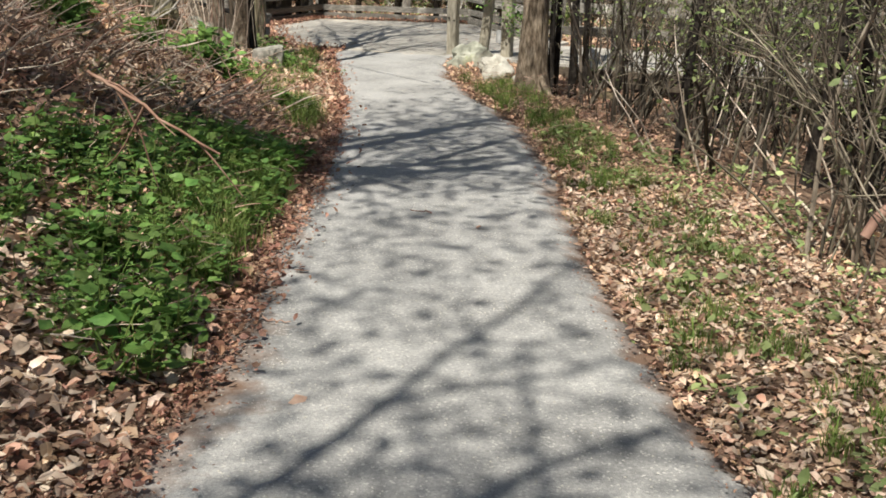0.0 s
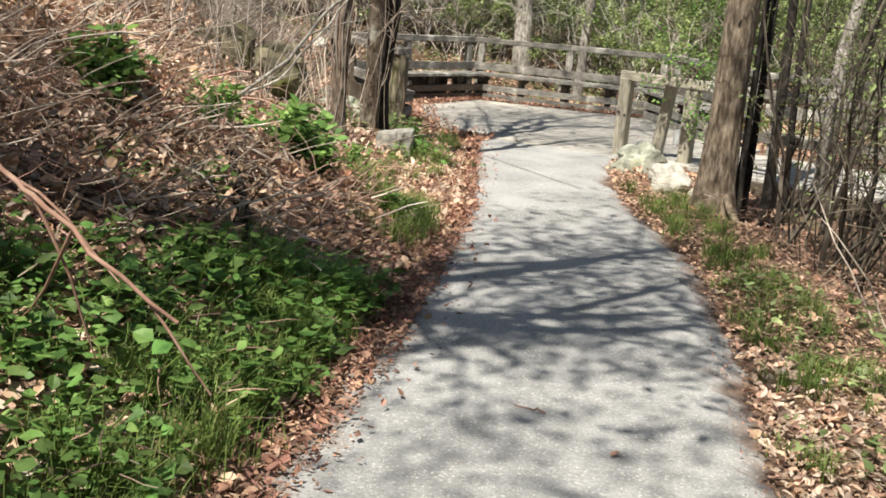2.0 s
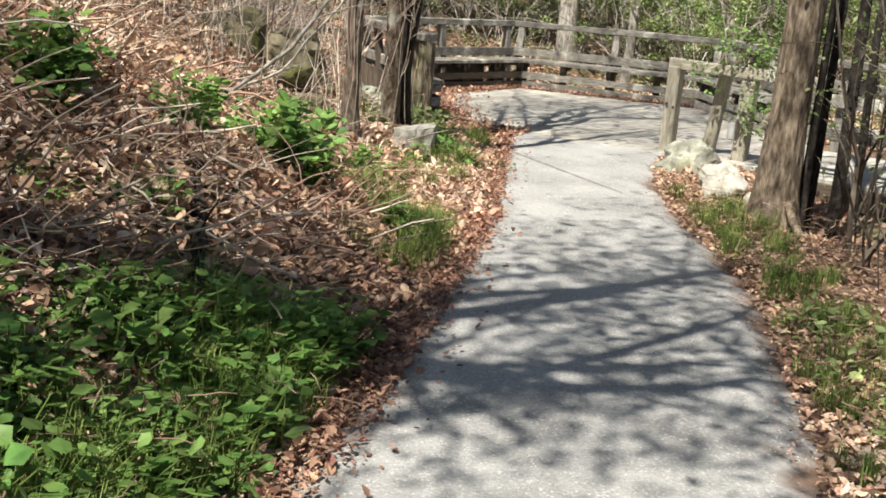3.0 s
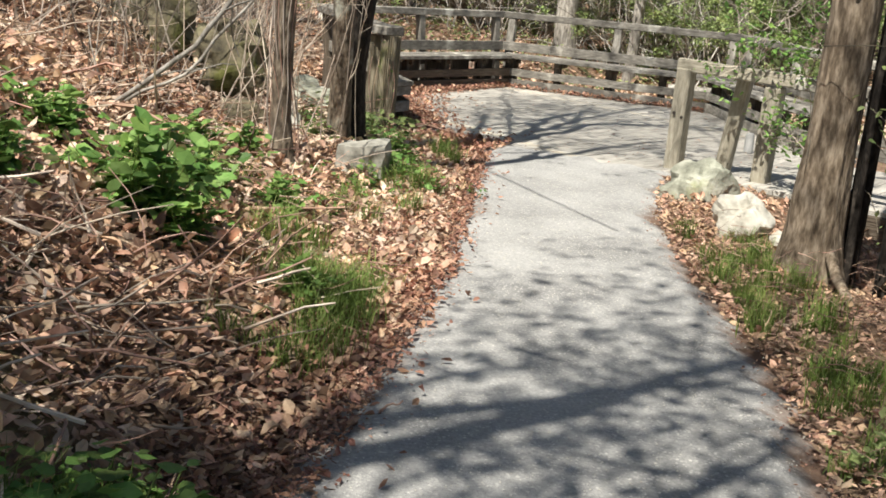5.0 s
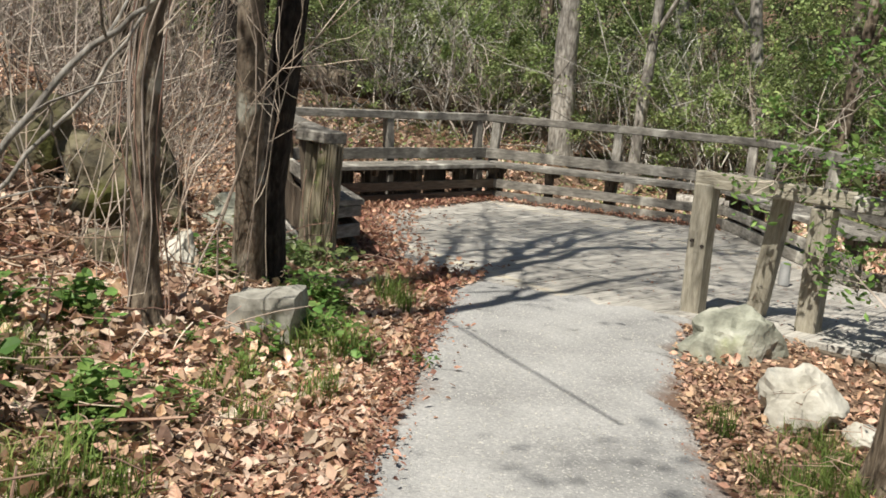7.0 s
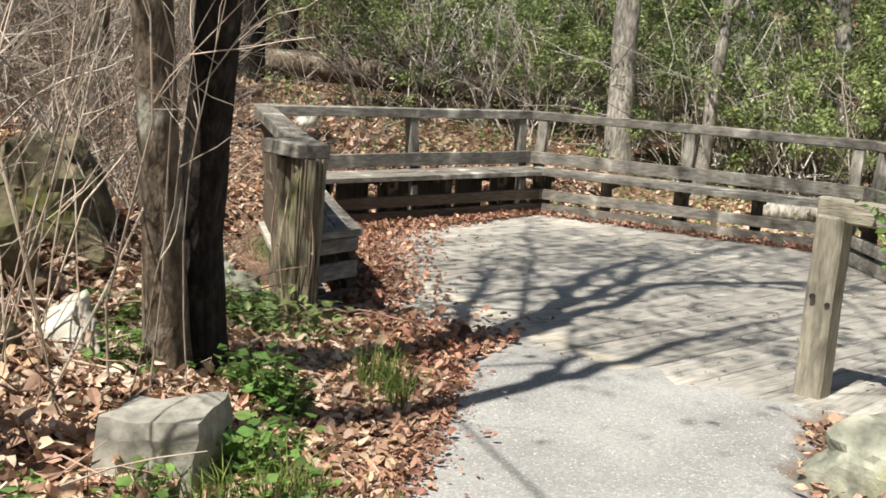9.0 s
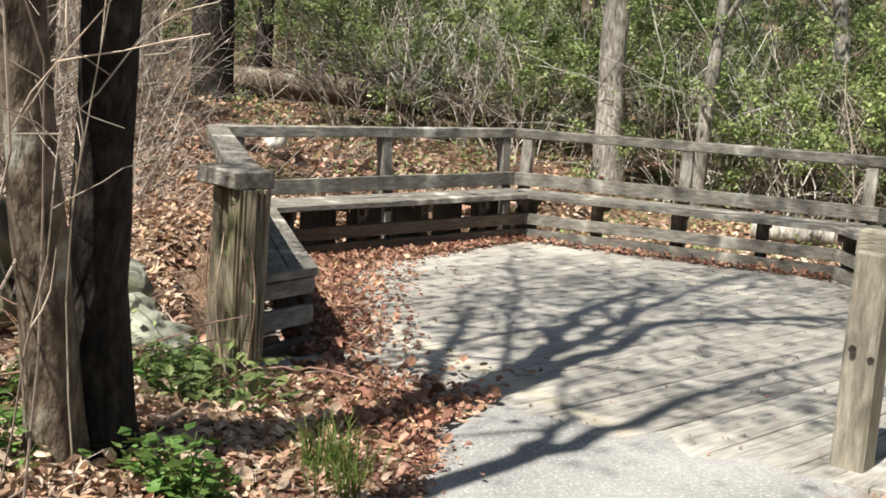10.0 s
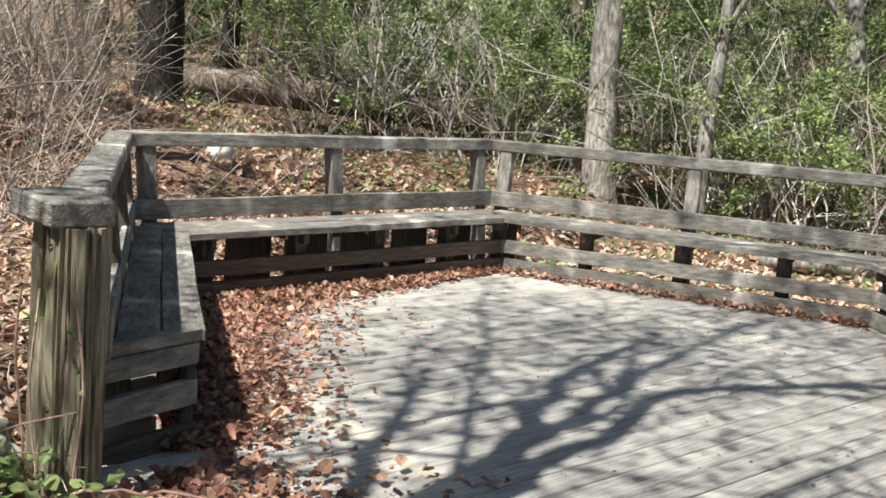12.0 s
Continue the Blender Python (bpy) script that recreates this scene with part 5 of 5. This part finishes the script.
def deck_pile(rg):
    while True:
        i = rg.integers(0, 3)
        u, w = rg.random(), abs(rg.normal())
        a, b = ring_at(0.40 if i == 0 else 0.55)[i:i + 2]
        d = (b - a).normalized()
        inn = Vector((d.y, -d.x))
        if i == 0:
            c = a + (b - a) * (0.15 + 0.85 * u) + inn * (w * (0.22 + 0.24 * u))
        elif i == 1:
            c = a + (b - a) * (u ** 1.8) + inn * (w * 0.34 * (1.05 - u))
        else:
            c = a + (b - a) * u + inn * (w * 0.05)
            if rg.random() < 0.88:
                continue
        return c.x, c.y


rg = np.random.default_rng(60)
for count, low, high, tone, label in ((11000, 0.018, 0.05, M_REDLITTER, "russet crumbled oak leaves drifted against the deck's benches"), (2600, 0.025, 0.055, M_LITTER, "tan leaves mixed into the russet drift on the deck")):
    xy = np.array([deck_pile(rg) for _ in range(count)])
    v, f = leaf_cards(np.stack([xy[:, 0], xy[:, 1], np.full(count, DECK_Z + 0.005) + rg.uniform(0, 0.035, count)], 1), rg.uniform(low, high, count), 0.6, 0.5, 0.75, rg)
    tagged(mesh_object("deck_litter", v, f, tone), label, "dead leaves", kind="stuff")


crumbs = np.array([(-5.2 + 5.6 * rg.random(), 14.3 + 5.0 * rg.random()) for _ in range(2600)])
crumbs = crumbs[(crumbs[:, 0] > edge_left(crumbs[:, 1]) + 0.5) & (crumbs[:, 0] + 0.6 * (crumbs[:, 1] - 16.75) < 0.2)]
v, f = leaf_cards(np.column_stack([crumbs, np.full(len(crumbs), DECK_Z + 0.005)]), rg.uniform(0.006, 0.02, len(crumbs)), 1.2, 0.3, 0.6, rg)
tagged(mesh_object("deck_crumbs", v, f, M_REDLITTER), "small leaf crumbs scattered over the deck planks", "leaf crumbs", kind="stuff")


def gate_spot(rg):
    return -3.3 + 0.95 * rg.random() ** 1.4, 13.92 + rg.normal() * 0.34


for count, tone, label in ((2600, M_REDLITTER, "russet leaves heaped at the foot of the gatepost"), (900, M_LITTER, "tan leaves heaped at the foot of the gatepost")):
    xy = np.array([gate_spot(rg) for _ in range(count)])
    v, f = leaf_cards(np.stack([xy[:, 0], xy[:, 1], np.full(count, 0.03) + rg.uniform(0, 0.03, count)], 1), rg.uniform(0.02, 0.06, count), 0.6, 0.45, 0.7, rg)
    tagged(mesh_object("gate_litter", v, f, tone), label, "dead leaves", kind="stuff")
for k, (x, y, s) in enumerate(((1.10, 4.09, 0.11), (2.71, 4.34, 0.10), (0.85, 4.07, 0.08), (1.44, 6.34, 0.06), (-0.90, 10.35, 0.08), (-0.72, 10.0, 0.07), (1.4, 3.9, 0.07), (0.75, 5.3, 0.08), (2.35, 5.2, 0.06))):
    v, f = leaf_cards(np.array([(0, 0, 0.006)]), s, 1.2, 0.35, 0.6, np.random.default_rng(70 + k))
    tagged(mesh_object("dead_leaf", v, f, M_LITTER, at=pose(x, y, 0.012, 0, 0, k * 50)), "single curled tan leaf lying on the path", "leaf", "leaves on the path")
# loose grit
rg = np.random.default_rng(80)
P = []
for _ in range(5000):
    y = rg.uniform(2.0, 13.8)
    a, b = float(edge_left(y)), float(edge_right(y))
    P.append((a + (b - a) * rg.random(), y, 0.010))
P = np.array(P)
o = np.array([(1, 0, 0), (-0.5, 0.87, 0), (-0.5, -0.87, 0), (0.1, 0, 0.9)])
sc = rg.uniform(0.002, 0.0055, len(P))[:, None, None]
ro = rg.uniform(0, 6.28, len(P))
R = np.stack([np.stack([np.cos(ro), -np.sin(ro), 0 * ro], 1), np.stack([np.sin(ro), np.cos(ro), 0 * ro], 1), np.stack([0 * ro, 0 * ro, 1 + 0 * ro], 1)], 1)
v = (P[:, None, :] + sc * np.einsum("nij,kj->nki", R, o)).reshape(-1, 3)
k4 = np.arange(len(P))[:, None] * 4
f = np.concatenate([k4 + np.array(t) for t in ((0, 1, 3), (1, 2, 3), (2, 0, 3))], 0)
tagged(mesh_object("loose_grit", v, f, M_WHITEROCK), "pale loose grit scattered over the path", "grit", kind="stuff")


# ---- green plants ----
def weed(seed, height, count, size, name="weed", label="leafy bright green weed with heart-shaped leaves"):
    rg = np.random.default_rng(seed)
    root = thing(name, label, "plant", group="green weeds on the verges")
    stems, pts, face = [], [], []
    for k in range(max(3, count // 8)):
        P = wander(rg, (rg.normal() * 0.03, rg.normal() * 0.03, -0.02), (rg.normal() * 0.4, rg.normal() * 0.4, 1), height * rg.uniform(0.6, 1.1), 4, 0.12)
        stems.append((P, np.linspace(0.004, 0.002, 5)))
        for j in range(8):
            q = P[rg.integers(1, 5)]
            a = rg.uniform(0, 6.28)
            d = np.array((math.cos(a), math.sin(a), 0.1))
            e = q + d * rg.uniform(0.01, 0.07) + np.array((0, 0, rg.uniform(-0.02, 0.02)))
            pts.append(e)
            face.append(d)
    v, f = tubes(stems, 4)
    tagged(mesh_object("stem", v, f, M_GRASS, root), kind="stuff")
    v, f = leaf_cards(np.array(pts), size, 0.7, 0.18, 0.85, rg, np.array(face))
    tagged(mesh_object("foliage", v, f, M_WEED, root), kind="stuff")
    return root


def strew(models, spots, seed, tilt=8):
    """Puts copies of the models at the spots; the models themselves take the first ones."""
    rg = random.Random(seed)
    for i, (x, y, s) in enumerate(spots):
        m = pose(x, y, float(ground(x, y)), rg.uniform(-tilt, tilt), rg.uniform(-tilt, tilt), rg.uniform(0, 360)) @ Matrix.Scale(s, 4)
        if i < len(models):
            models[i].matrix_basis = m
        else:
            copy_thing(models[i % len(models)], m)


rg = np.random.default_rng(90)
spots = []
while len(spots) < 185:
    y = rg.uniform(3.8, 7.5)
    lim = np.interp(y, [3.8, 4.5, 5.5, 6.4, 7.0, 7.5], [0.7, 1.25, 1.2, 0.8, 0.5, 0.2])
    d = 0.14 + lim * rg.random() ** 1.1
    spots.append((float(edge_left(y)) - d, y, rg.uniform(0.6, 1.2)))
for _ in range(10):
    y = rg.uniform(3.6, 5.6)
    spots.append((float(edge_left(y)) - rg.uniform(1.5, 2.6), y, rg.uniform(0.7, 1.2)))
for cx, cy, n, sp in ((-1.92, 7.54, 9, 0.13), (-1.28, 6.89, 3, 0.10), (-0.96, 7.18, 3, 0.08), (-3.1, 12.45, 6, 0.07), (-2.5, 12.63, 5, 0.08), (-2.2, 12.2, 7, 0.10), (-3.4, 13.5, 15, 0.15), (-2.1, 11.5, 5, 0.2), (-1.75, 10.6, 5, 0.2), (-3.45, 12.75, 6, 0.12), (-2.6, 12.7, 6, 0.08), (-2.0, 12.0, 4, 0.15)):
    for _ in range(n):
        spots.append((cx + rg.normal() * sp, cy + rg.normal() * sp, rg.uniform(0.5, 0.85)))
strew([weed(s, 0.26, 46, 0.062) for s in (1, 2, 3, 4, 5)], spots, 1)
pts = []
for _ in range(170):
    y = rg.uniform(2.4, 9.5)
    x = float(edge_right(y)) + rg.uniform(0.12, 1.6)
    n = rg.integers(8, 26)
    q = np.stack([x + rg.normal(size=n) * 0.07, y + rg.normal(size=n) * 0.07], 1)
    pts.append(np.column_stack([q, ground(q[:, 0], q[:, 1]) + rg.uniform(0.01, 0.12, n)]))
pts = np.concatenate(pts)
v, f = leaf_cards(pts, rg.uniform(0.025, 0.06, len(pts)), 0.5, 0.2, 0.6, rg)
tagged(mesh_object("verge_weeds", v, f, M_SHRUB), "small yellow-green weeds sprouting through the verge's leaves", "weeds", kind="stuff")
q = np.stack([-3.25 + rg.normal(size=420) * 0.24, 13.5 + rg.normal(size=420) * 0.15], 1)
v, f = leaf_cards(np.column_stack([q, ground(q[:, 0], q[:, 1]) + rg.uniform(0.03, 0.20, 420)]), rg.uniform(0.03, 0.07, 420), 0.6, 0.2, 0.6, rg)
tagged(mesh_object("leafy_patch", v, f, M_SHRUB), "bright green leafy patch at the foot of the gatepost", "weeds", kind="stuff")
big = [weed(s, 0.42, 300, 0.085, "leafy_clump", "lush clump of broad bright green leaves on the bank") for s in (11, 12)]
strew(big, [(-1.60, 8.90, 1.0), (-1.92, 9.68, 0.72), (-1.66, 9.05, 0.8), (-1.70, 8.25, 0.9), (-1.42, 9.0, 0.6), (-1.65, 10.02, 0.5), (-1.80, 10.2, 0.55), (-2.15, 9.95, 0.7), (-0.95, 9.2, 0.45), (-1.92, 7.54, 1.05), (-2.1, 7.75, 0.8), (-2.36, 9.15, 1.0), (-2.55, 10.4, 0.7), (-2.07, 10.64, 0.45), (-2.6, 10.9, 0.55)], 2)
spots = []
for _ in range(75):
    y = rg.uniform(7.5, 12.8)
    spots.append((float(edge_right(y)) + 0.06 + 0.55 * rg.random(), y, rg.uniform(0.4, 0.8)))
for _ in range(70):
    y = rg.uniform(2.5, 8)
    spots.append((float(edge_right(y)) + 0.05 + 0.9 * rg.random(), y, rg.uniform(0.3, 0.7)))
for cx, cy, n, sp in ((-0.98, 9.35, 14, 0.18), (-1.3, 9.7, 6, 0.14), (-1.75, 11.1, 5, 0.22), (-2.05, 11.9, 4, 0.15), (0.0, 6.1, 14, 0.15), (-0.3, 7.0, 22, 0.18), (-0.15, 6.6, 14, 0.15), (0.45, 4.9, 10, 0.2), (0.3, 5.5, 10, 0.2), (-2.5, 13.35, 3, 0.2), (-0.55, 8.6, 5, 0.2), (-2.1, 10.4, 5, 0.2)):
    for _ in range(n):
        spots.append((cx + rg.normal() * sp, cy + rg.normal() * sp, rg.uniform(0.6, 1.1)))
rg = np.random.default_rng(92)
chunks = []
for x, y, s in spots:
    if edge_left(y) - 0.14 < x < edge_right(y) + 0.05:
        x = float(edge_left(y)) - 0.16 - 0.12 * rg.random()
    n = int(70 * s) + 15
    px, py2 = x + rg.normal(size=n) * 0.06 * s, y + rg.normal(size=n) * 0.07 * s
    chunks.append(blades(np.stack([px, py2, ground(px, py2) - 0.01], 1), 0.22 * s, 0.005, 0.7, rg))
v, f = join(chunks)
tagged(mesh_object("grass", v, f, M_GRASS), "green tufts of spring grass on the verges", "grass", kind="stuff")
ivy = thing("ivy", "bright green ivy sprigs climbing the gatepost", "ivy")
rg = np.random.default_rng(91)
lines, pts = [], []
for k in range(5):
    zs = np.linspace(0.0, rg.uniform(0.6, 1.0), 9)
    P = np.stack([-3.46 + 0.05 * k + 0.02 * np.sin(zs * 9 + k), np.full(9, 13.80) + 0.01 * k, zs], 1)
    lines.append((P, np.full(9, 0.004)))
    pts += [P[i] for i in rg.integers(2, 9, 3)]
v, f = tubes(lines, 5)
tagged(mesh_object("stem", v, f, M_STALK, ivy), kind="stuff")
v, f = leaf_cards(np.array(pts) + np.array((0, -0.012, 0)), 0.035, 0.2, rng=rg)
mesh_object("leaves", v, f, M_WEED, ivy)
